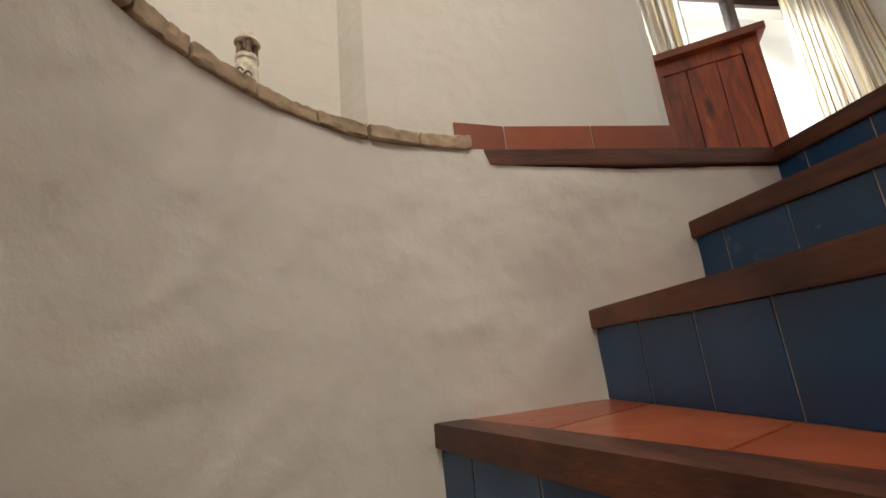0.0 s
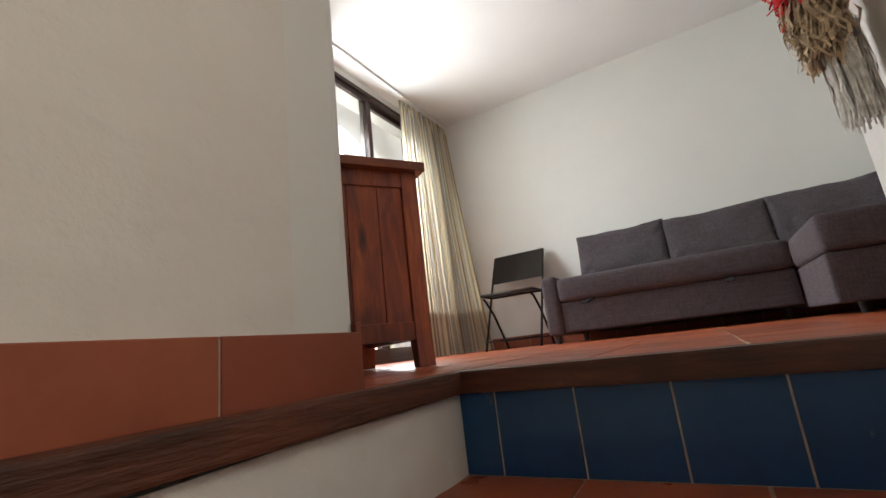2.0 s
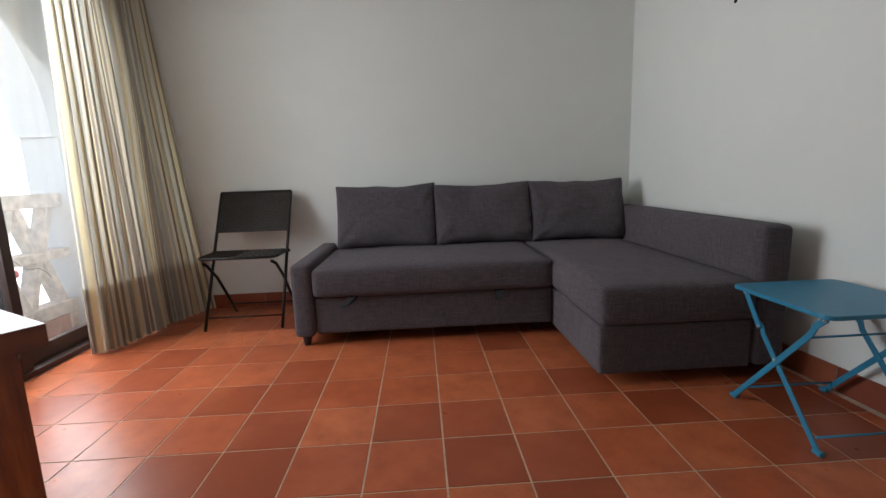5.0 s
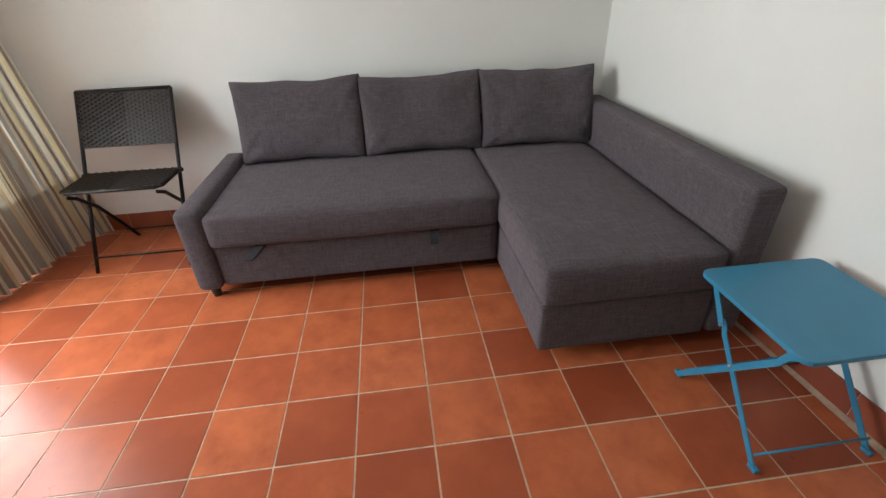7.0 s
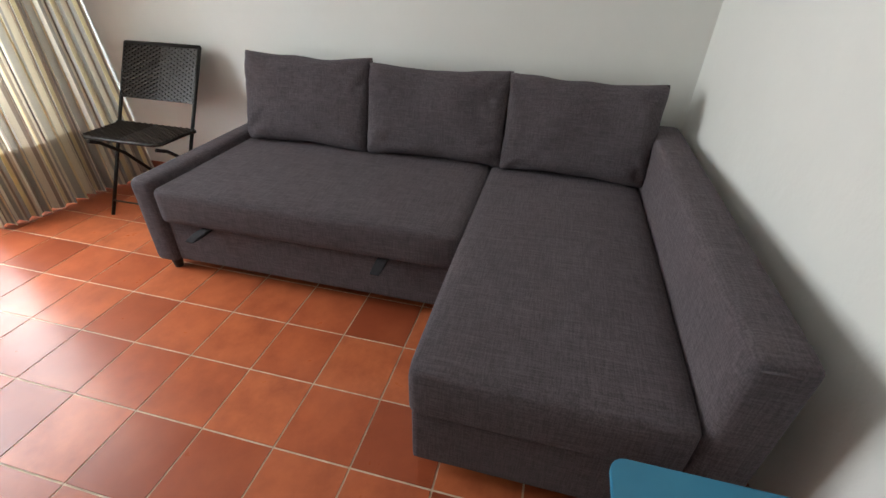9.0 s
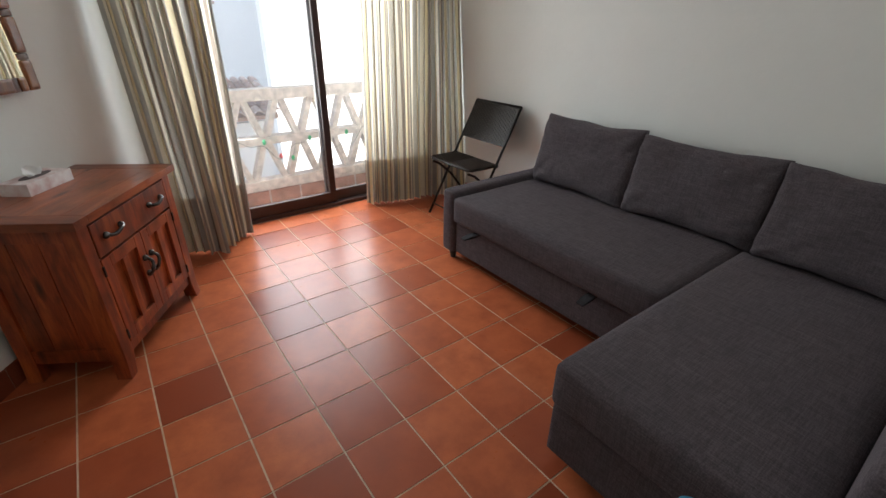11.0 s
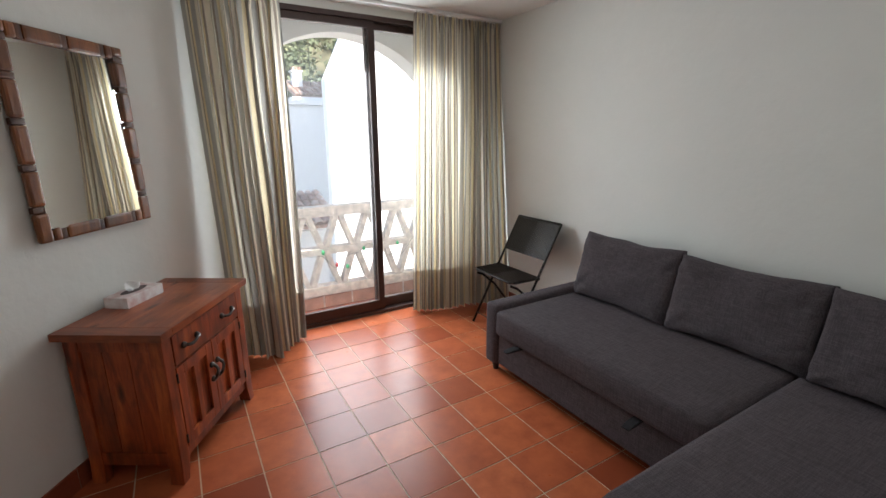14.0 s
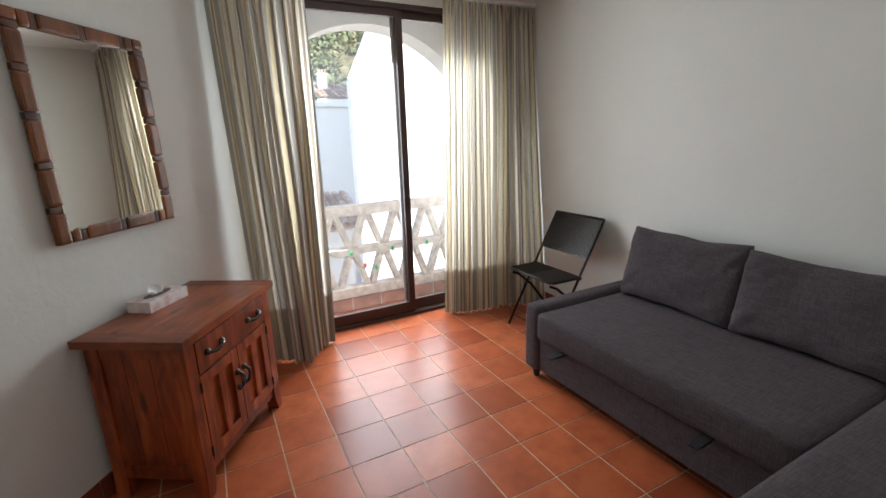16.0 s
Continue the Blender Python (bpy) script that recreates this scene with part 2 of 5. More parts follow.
M_KERB = plain("pale_terracotta", (0.50, 0.28, 0.20), 0.8, vary=0.2, scale=9)
M_CONC = plain("pale_stone_lattice", (0.66, 0.57, 0.49), 0.9, vary=0.25, scale=18, bmp=0.5)
M_ROOF = tile_mat("clay_roof_tile", (0.24, 0.13, 0.09), (0.42, 0.27, 0.20), (0.58, 0.44, 0.35), 0.8)
M_RATTAN = plain("dark_brown_rattan", (0.032, 0.024, 0.019), 0.36, vary=0.4, scale=60)
M_RATTAN.node_tree.nodes["Principled BSDF"].inputs["Specular IOR Level"].default_value = 0.28
M_IRON = plain("worn_black_iron", (0.09, 0.085, 0.08), 0.32, 0.9, vary=0.5, scale=40)

# ---- mesh helpers ----


def rect(bm, x0, x1, y0, y1, z0, z1):
    v = [bm.verts.new((x, y, z)) for z in (z0, z1) for x, y in ((x0, y0), (x1, y0), (x1, y1), (x0, y1))]
    for f in ((3, 2, 1, 0), (4, 5, 6, 7), (0, 1, 5, 4), (1, 2, 6, 5), (2, 3, 7, 6), (3, 0, 4, 7)):
        bm.faces.new([v[i] for i in f])
    return v


def prism(bm, pts, z0, z1):
    """A solid from a plan outline (counter-clockwise)."""
    a = sum(p[0] * q[1] - q[0] * p[1] for p, q in zip(pts, pts[1:] + pts[:1]))
    if a < 0:
        pts = pts[::-1]
    lo, hi = [bm.verts.new((*p, z0)) for p in pts], [bm.verts.new((*p, z1)) for p in pts]
    bm.faces.new(lo[::-1])
    bm.faces.new(hi)
    for i in range(len(pts)):
        j = (i + 1) % len(pts)
        bm.faces.new((lo[i], lo[j], hi[j], hi[i]))


def wall_seg(bm, p, q, z0, z1, out):
    """A wall whose face runs p to q; its thickness goes to the right of p>q by out (negative: left)."""
    d = Vector((q[0] - p[0], q[1] - p[1])).normalized()
    n = Vector((d.y, -d.x)) * out
    prism(bm, [tuple(p), tuple(q), (q[0] + n.x, q[1] + n.y), (p[0] + n.x, p[1] + n.y)], z0, z1)


def rod(bm, pts, r, sides=8):
    """A round bar along the points."""
    pts = [Vector(p) for p in pts]
    rings = []
    for i, p in enumerate(pts):
        d = (pts[min(i + 1, len(pts) - 1)] - pts[max(i - 1, 0)]).normalized()
        a = d.orthogonal().normalized() if i == 0 else (rings_a - d * rings_a.dot(d)).normalized()
        rings_a = a
        b = d.cross(a)
        rings.append([bm.verts.new(p + (a * math.cos(2 * math.pi * k / sides) + b * math.sin(2 * math.pi * k / sides)) * r) for k in range(sides)])
    for u, v in zip(rings, rings[1:]):
        for k in range(sides):
            bm.faces.new((u[k], u[(k + 1) % sides], v[(k + 1) % sides], v[k]))
    bm.faces.new(rings[0][::-1])
    bm.faces.new(rings[-1])


def finish(name, bm, material, parent=None, label="", bevel=0.0, smooth=False, segments=2, move=None):
    if bevel:
        bmesh.ops.bevel(bm, geom=list(bm.edges), offset=bevel, segments=segments, affect="EDGES", profile=0.6, clamp_overlap=True)
    bmesh.ops.recalc_face_normals(bm, faces=list(bm.faces))
    me = bpy.data.meshes.new(name)
    bm.to_mesh(me)
    bm.free()
    me.materials.append(material)
    if smooth:
        for p in me.polygons:
            p.use_smooth = True
    ob = new(name, me)
    if parent is not None:
        ob.parent = parent
    if move is not None:
        ob.matrix_basis = move
    return tagged(ob, label) if label else ob


def part(name, bm, material, parent, label="", bevel=0.0, smooth=False, segments=2, move=None):
    return finish(name, bm, material, parent, label, bevel, smooth, segments, move)


def base(name, m, label, category, group=""):
    ob = new(name)
    ob.matrix_world = m
    return tagged(ob, label, category, group)


def block(name, material, parent, x0, x1, y0, y1, z0, z1, bevel=0.003, label="", segments=2, smooth=False):
    bm = bmesh.new()
    rect(bm, x0, x1, y0, y1, z0, z1)
    return finish(name, bm, material, parent, label, bevel, smooth, segments)


def structure(name, bm, material, label="", bevel=0.0):
    return tagged(finish(name, bm, material, None, "", bevel), label, "", "", "structure")


def cut(poly, keep):
    """The part of a plan polygon where keep(p) >= 0, for a straight edge."""
    out = []
    for p, q in zip(poly, poly[1:] + poly[:1]):
        a, b = keep(p), keep(q)
        if a >= 0:
            out.append(p)
        if (a > 0 > b) or (a < 0 < b):
            t = a / (a - b)
            out.append((p[0] + (q[0] - p[0]) * t, p[1] + (q[1] - p[1]) * t))
    return out


def side(p, q):
    """Positive to the left of p > q."""
    return lambda r: (q[0] - p[0]) * (r[1] - p[1]) - (q[1] - p[1]) * (r[0] - p[0])


# ---- plan ----
PITCH = 0.25
ANG = radians(56.3)
DX, DY = math.cos(ANG), math.sin(ANG)
XE, YN, HC = 2.06, 1.46, 2.40
WALL_P = (-0.955, 0.318)


def diag(s):
    return (WALL_P[0] + DX * s, WALL_P[1] + DY * s)


S_CORNER, S_END = (-0.232 - WALL_P[1]) / DY, (YN - WALL_P[1]) / DY
COR = diag(S_CORNER)
END = diag(S_END)
XW = -1.09
SE = (XE, -2.0)
SW = (-0.2, -2.125)
X_PIL, Y_PIL = -0.98, -1.0
LOW = -1.48

bm = bmesh.new()
wall_seg(bm, (XE, YN + 0.3), (XE, -3.0), -0.2, HC, -0.2)
structure("wall_east", bm, M_WALL)
bm = bmesh.new()
wall_seg(bm, SE, SW, -0.2, HC, -0.2)
structure("wall_south", bm, M_WALL)
bm = bmesh.new()
prism(bm, [(-0.2, -2.7), (-0.1, -2.7), (-0.1, -2.31), (-0.2, -2.31)], -0.2, HC)
prism(bm, [(-1.12, -2.8), (-0.1, -2.8), (-0.1, -2.7), (-1.12, -2.7)], -0.2, HC)
structure("wall_south_recess", bm, M_WALL)
bm = bmesh.new()
prism(bm, [(X_PIL, -2.7), (X_PIL, Y_PIL), (-0.84, Y_PIL), (-0.84, -2.7)], LOW, HC)
structure("wall_partition", bm, M_WALL, "", 0.02)
bm = bmesh.new()
n = (-DY * 0.2, DX * 0.2)
prism(bm, [(COR[0] - 0.024, COR[1]), (COR[0] - 0.012, COR[1] + 0.004), (COR[0] + DX * 0.03, COR[1] + DY * 0.03), END, (END[0] + 0.0, YN + 0.3), (END[0] + n[0], YN + 0.3), (COR[0] - 0.12, COR[1] + 0.2), (COR[0] - 0.12, COR[1])], -0.2, HC)
structure("wall_mirror_side", bm, M_WALL)

# window wall with its opening
OX0, OX1, OZ = 0.0, 1.86, 2.345
bm = bmesh.new()
rect(bm, END[0], OX0, YN, YN + 0.3, -0.2, HC)
rect(bm, OX1, XE, YN, YN + 0.3, -0.2, HC)
rect(bm, OX0, OX1, YN, YN + 0.3, OZ, HC)
rect(bm, OX0, OX1, YN + 0.001, YN + 0.3, -0.2, 0.0)
structure("wall_window", bm, M_WALL)

# stair walls
bm = bmesh.new()
YB = -0.232
prism(bm, [(COR[0] - 0.12, YB), (-2.10, YB), (-2.13, YB + 0.035), (-2.165, YB + 0.10), (-2.165, YB + 0.2), (COR[0] - 0.12, YB + 0.2)], -0.06, 3.0)
structure("wall_stair_back", bm, M_ROUGH)
bm = bmesh.new()
prism(bm, [(-2.165, YB + 0.10), (-3.0, YB + 0.10), (-3.0, YB + 0.2), (-2.165, YB + 0.2)], LOW, 3.0)
prism(bm, [(-3.1, YB + 0.2), (-3.1, -2.9), (-3.0, -2.9), (-3.0, YB + 0.2)], LOW, 3.0)
structure("wall_stair_outer", bm, M_ROUGH)
bm = bmesh.new()
prism(bm, [(-3.0, -2.9), (-3.0, -2.8), (-1.0, -2.8), (-1.0, -2.9)], LOW, 3.0)
structure("wall_stair_south", bm, M_ROUGH)

# curved low wall below the brick coping and the ledge
CC, CR = Vector((-1.876, -0.845)), 0.548
arc = [(CC.x + CR * math.cos(a), CC.y + CR * math.sin(a)) for a in np.linspace(radians(90), radians(180), 19)]
inner = [(XW + 0.3, -0.258), (-1.5, -0.260)] + [(float(x), float(y)) for x, y in arc] + [(-2.406, -2.8)]
bm = bmesh.new()
core = [(XW + 0.3, -0.258), (-1.46, -0.258), (-1.6, -0.216)] + [(CC.x + (CR + 0.045) * math.cos(a), CC.y + (CR + 0.045) * math.sin(a)) for a in np.linspace(radians(90), radians(180), 19)] + [(-2.46, -2.8)]
for i in range(len(core) - 1):
    p, q = core[i], core[i + 1]
    rim = []
    for k, e in ((i + 1, q), (i, p)):
        if k <= 2:
            rim.append((e[0], YB - 0.001) if k < 2 else (e[0], e[1] + 0.05))
        else:
            o = (Vector(e) - CC).normalized() * 0.11
            rim.append((e[0] + o.x, e[1] + max(o.y, 0)))
    prism(bm, [p, q] + rim, LOW, -0.045 if i < 3 else -0.009)
structure("wall_stair_core", bm, M_ROUGH)
bm = bmesh.new()
path_, acc = [], [0.0]
for p, q in zip(inner, inner[1:]):
    acc.append(acc[-1] + math.dist(p, q))
NU, NV = 220, 90
sheet_ = []
for k in range(NV + 1):
    row = []
    for i in range(NU + 1):
        d_ = min(acc[-1], 2.9) * i / NU
        x, y = float(np.interp(d_, acc, [p[0] for p in inner])), float(np.interp(d_, acc, [p[1] for p in inner]))
        x1, y1 = float(np.interp(min(d_ + 0.05, acc[-1]), acc, [p[0] for p in inner])), float(np.interp(min(d_ + 0.05, acc[-1]), acc, [p[1] for p in inner]))
        x0, y0 = float(np.interp(max(d_ - 0.05, 0), acc, [p[0] for p in inner])), float(np.interp(max(d_ - 0.05, 0), acc, [p[1] for p in inner]))
        t_ = Vector((x1 - x0, y1 - y0)).normalized()
        z = LOW + (-0.009 - LOW) * k / NV
        if d_ < 1.056:
            z = min(z, -0.046)
        hollow = 0.034 * min(1, max(0, (-0.10 - z) / 0.24)) * math.exp(-((x + 1.67) / 0.15) ** 2)
        o = 0.006 - hollow + 0.0045 * noise.noise(Vector((d_ * 7, z * 7, 1.3))) + 0.003 * noise.noise(Vector((d_ * 22, z * 22, 4.0)))
        row.append(bm.verts.new((x - t_.y * o, y + t_.x * o, z)))
    sheet_.append(row)
for k in range(NV):
    for i in range(NU):
        bm.faces.new((sheet_[k][i], sheet_[k][i + 1], sheet_[k + 1][i + 1], sheet_[k + 1][i]))
cw = finish("wall_stair_curved", bm, M_ROUGH, smooth=True)
tagged(cw, kind="structure")

bm = bmesh.new()
prism(bm, [(-3.0, YB + 0.10), (-3.0, -2.8), (-2.55, -2.8), (-2.55, -0.85), (-2.48, -0.6), (-2.35, -0.4), (-2.2, -0.26), (-2.05, YB - 0.005), (-2.10, YB + 0.002), (-2.165, YB + 0.10)], -0.14, -0.03)
structure("sill_ledge", bm, M_ROUGH)

# ceilings
bm = bmesh.new()
prism(bm, [(XE, YN), (END[0], YN), COR, (COR[0] - 0.06, YB + 0.05), (COR[0] - 0.06, -2.9), (XE, -2.9)], HC, HC + 0.15)
structure("ceiling", bm, M_CEIL)
bm = bmesh.new()
prism(bm, [(COR[0] - 0.06, YB + 0.2), (-3.1, YB + 0.2), (-3.1, -2.9), (COR[0] - 0.06, -2.9)], 3.0, 3.1)
rect(bm, COR[0] - 0.06, COR[0] - 0.02, -2.9, YB + 0.2, HC + 0.15, 3.1)
structure("ceiling_stair", bm, M_CEIL)

# room floor slab under the tiles
bm = bmesh.new()
prism(bm, [(XE, YN), (END[0], YN), COR, (XW + 0.03, YB), (XW + 0.03, -2.7), (XE, -2.7)], -0.14, -0.0032)
floor = structure("floor", bm, M_GROUT, "terracotta tiled living room floor with pale joints")

# ---- stairs ----
RISE = 0.185
ZT = [-0.0, -0.185, -0.37, -0.555]
stair = tagged(new("staircase"), "tiled staircase with dark wooden nosings and blue risers", "", "", "structure")
steps = [
    [(-1.088, -0.25), (-1.088, -0.62), (-1.088, -1.0)],
    [(-1.372, -0.24), (-1.352, -0.62), (-1.34, -1.0)],
    [(-1.648, -0.212), (-1.645, -0.62), (-1.665, -1.0)],
    [(-2.035, -0.262), (-1.98, -0.425), (-1.91, -0.64), (-1.85, -0.82), (-1.80, -0.97), (-1.785, -1.06)],
]
PIV = (-1.70, -1.13)
for deg in (128, 143, 158, 175):
    a = radians(deg)
    r = 1.0
    steps.append([(PIV[0] + 0.9 * math.cos(a), PIV[1] + 0.9 * math.sin(a)), (PIV[0] + 0.08 * math.cos(a), PIV[1] + 0.08 * math.sin(a))])


def strip(a, w):
    """The outline of a band of width w behind a line of points (towards the upper steps)."""
    out = []
    for i, p in enumerate(a):
        q0, q1 = a[max(i - 1, 0)], a[min(i + 1, len(a) - 1)]
        d = Vector((q1[0] - q0[0], q1[1] - q0[1])).normalized()
        out.append((p[0] - d.y * w, p[1] + d.x * w))
    return out


for i, line in enumerate(steps):
    z = -RISE * i
    back = strip(line, 0.066 if i == 3 else 0.055)
    bm = bmesh.new()
    prism(bm, line + back[::-1], z - 0.042, z)
    part("nosing", bm, M_NOSE, stair, bevel=0.005)
    face, behind = strip(line, 0.0138), strip(line, 0.05)
    bm = bmesh.new()
    prism(bm, face + behind[::-1], z - RISE - 0.02, z - 0.042)
    part("riser", bm, M_BLUEGROUT, stair)
for i in range(1, len(steps)):
    z = -RISE * i
    up = strip(steps[i - 1], 0.03)
    bm = bmesh.new()
    prism(bm, strip(steps[i], 0.02) + up[::-1], z - 0.03 - (0.1 if i < 7 else 0.4), z - 0.006)
    part("tread_bed", bm, M_GROUT, stair)

bm = bmesh.new()
prism(bm, [(-2.46, -1.0), (-2.46, -2.8), (-0.98, -2.8), (-0.98, -1.2), (-1.7, -1.2)], LOW - 0.1, LOW)
structure("landing_lower", bm, M_TILE, "terracotta lower landing")
bm = bmesh.new()
prism(bm, [(X_PIL, -1.002), (X_PIL, -1.15), (-1.72, -1.19), (-1.72, -1.08), (-1.62, -1.002)], LOW, HC)
structure("wall_stair_inner", bm, M_ROUGH)
bm = bmesh.new()
prism(bm, [(-1.852, -0.288), (-1.852, -0.24), (XW + 0.02, -0.24), (XW + 0.02, -0.278)], -0.042, 0.0)
ledge = finish("ledge_board", bm, M_NOSEX, None, "", 0.004)
tagged(ledge, "dark wooden edging board on the stair wall", "", "", "structure")

# window frame
win = tagged(new("window_1"), "dark brown aluminium sliding balcony door", "", "", "structure")
FY0, FY1 = YN + 0.02, YN + 0.1
for a, b_, c, d in ((OX0, OX0 + 0.05, 0.0, OZ), (OX1 - 0.05, OX1, 0.0, OZ), (OX0 + 0.05, OX1 - 0.05, OZ - 0.035, OZ), (OX0 + 0.05, OX1 - 0.05, 0.0, 0.03)):
    block("window_frame", M_BRONZE, win, a, b_, FY0 - 0.02, FY1, c, d, 0.002)
XM = 0.965
for x0, x1, y0, lab in ((OX0 + 0.05, XM + 0.035, FY0, "sash"), (XM - 0.03, OX1 - 0.05, FY0 + 0.04, "sash")):
    sash = new("sash")
    sash.parent = win
    sash.matrix_basis = pose(0, y0, 0)
    for a, b_, c, d in ((x0, x0 + 0.05, 0.03, OZ - 0.035), (x1 - 0.05, x1, 0.03, OZ - 0.035), (x0 + 0.05, x1 - 0.05, 0.03, 0.115), (x0 + 0.05, x1 - 0.05, OZ - 0.085, OZ - 0.035)):
        block("sash_bar", M_BRONZE, sash, a, b_, 0, 0.035, c, d, 0.002)
    pane = block("pane", M_GLASS, sash, x0 + 0.045, x1 - 0.045, 0.015, 0.020, 0.095, OZ - 0.08, 0)
    pane.visible_shadow = False

# ---- sofa ----


def softbox(bm, x0, x1, y0, y1, z0, z1, r=0.03, puff=0.0, n=8):
    """A rounded box with slightly puffed faces."""
    cx, cy, cz = (x0 + x1) / 2, (y0 + y1) / 2, (z0 + z1) / 2
    hx, hy, hz = (x1 - x0) / 2, (y1 - y0) / 2, (z1 - z0) / 2
    t = [-1.0, -0.985, -0.93, -0.8, -0.55, -0.2, 0.2, 0.55, 0.8, 0.93, 0.985, 1.0]
    grid = {}
    m = len(t)

    def put(u, v, w):
        p = Vector((u * hx, v * hy, w * hz))
        q = Vector([max(-h + r, min(h - r, c)) for c, h in zip(p, (hx, hy, hz))])
        o = p - q
        if o.length > 1e-9:
            p = q + o.normalized() * r if max(abs(o.x), abs(o.y), abs(o.z)) > r * 0.999 else p
        bulge = (1 - u * u) * (1 - v * v) if abs(w) == 1 else (1 - u * u) * (1 - w * w) if abs(v) == 1 else (1 - v * v) * (1 - w * w)
        nrm = Vector((u if abs(u) == 1 else 0, v if abs(v) == 1 else 0, w if abs(w) == 1 else 0))
        return p + nrm * puff * bulge + Vector((cx, cy, cz))

    def vert(i, j, k):
        if (i, j, k) not in grid:
            grid[i, j, k] = bm.verts.new(put(t[i], t[j], t[k]))
        return grid[i, j, k]

    e = m - 1
    for i in range(e):
        for j in range(e):
            for c in (0, e):
                bm.faces.new((vert(i, j, c), vert(i + 1, j, c), vert(i + 1, j + 1, c), vert(i, j + 1, c)))
                bm.faces.new((vert(i, c, j), vert(i + 1, c, j), vert(i + 1, c, j + 1), vert(i, c, j + 1)))
                bm.faces.new((vert(c, i, j), vert(c, i + 1, j), vert(c, i + 1, j + 1), vert(c, i, j + 1)))


def soft(name, parent, *a, r=0.03, puff=0.0, label="", rot=None):
    bm = bmesh.new()
    softbox(bm, *a, r=r, puff=puff)
    return finish(name, bm, M_SOFA, parent, label, smooth=True, move=rot)


M_STRAP = plain("strap_webbing", (0.018, 0.016, 0.018), 1.0, vary=0.3, scale=80)
sofa = base("corner_sofa", pose(0, 0, 0), "dark grey fabric corner sofa bed with chaise against plain white walls", "sofa")
Y0, Y1 = -1.972, 0.30
soft("armrest", sofa, 1.165, 1.99, 0.142, 0.255, 0.055, 0.462, r=0.03)
soft("side_panel", sofa, 0.535, 1.99, Y0, -1.838, 0.055, 0.66, r=0.028)
soft("back_panel", sofa, 1.90, 2.0, Y0 + 0.12, 0.10, 0.055, 0.60, r=0.03)
soft("seat", sofa, 1.155, 1.90, -1.165, 0.140, 0.275, 0.435, r=0.028, puff=0.010)
soft("drawer_front", sofa, 1.185, 1.90, -1.165, 0.138, 0.07, 0.272, r=0.012)
soft("chaise_seat", sofa, 0.530, 1.90, -1.836, -1.170, 0.265, 0.435, r=0.028, puff=0.010)
soft("chaise_base", sofa, 0.550, 1.90, -1.834, -1.175, 0.05, 0.262, r=0.012)
for y, skew in ((-0.078, 0.045), (-0.865, 0.012)):
    bm = bmesh.new()
    for dz, dx in ((0.0, 0.0), (-0.012, 0.006)):
        v = []
        for k in range(6):
            t = k / 5
            x, z = 1.18 - 0.078 * t, 0.271 + dz * math.sin(math.pi * t) - 0.030 * t * t
            v.append([bm.verts.new((x, y + skew * t + s * (0.022 - 0.004 * t), z + h)) for s, h in ((-1, 0), (1, 0), (1, 0.003), (-1, 0.003))])
        for p, q in zip(v, v[1:]):
            for n_ in range(4):
                bm.faces.new((p[n_], p[(n_ + 1) % 4], q[(n_ + 1) % 4], q[n_]))
        bm.faces.new(v[0][::-1])
        bm.faces.new(v[-1])
    part("pull_strap", bm, M_STRAP, sofa, "dark grey fabric pull strap")


def seam(pts, r=0.0028):
    bm = bmesh.new()
    rod(bm, pts, r, 6)
    part("piping", bm, M_SOFA, sofa, smooth=True)


for y0, y1, x in ((-1.160, 0.135, 1.156), (-1.832, -1.174, 0.531)):
    seam([(x + 0.003, y0 + 0.02, 0.409), (x, (y0 + y1) / 2, 0.411), (x + 0.003, y1 - 0.02, 0.409)])
seam([(0.536, -1.93, 0.634), (0.533, -1.90, 0.637), (0.536, -1.862, 0.634)])
seam([(0.56, Y0 + 0.004, 0.634), (1.2, Y0 - 0.0, 0.637), (1.95, Y0 + 0.004, 0.634)])
for x, y in ((1.22, 0.20), (1.30, -1.1), (0.75, -1.30), (0.75, -1.85), (1.9, 0.17), (1.9, -1.85)):
    bm = bmesh.new()
    bmesh.ops.create_cone(bm, cap_ends=True, segments=16, radius1=0.018, radius2=0.027, depth=0.06, matrix=Matrix.Translation((x, y, 0.03)))
    part("leg", bm, M_PLASTIC, sofa)


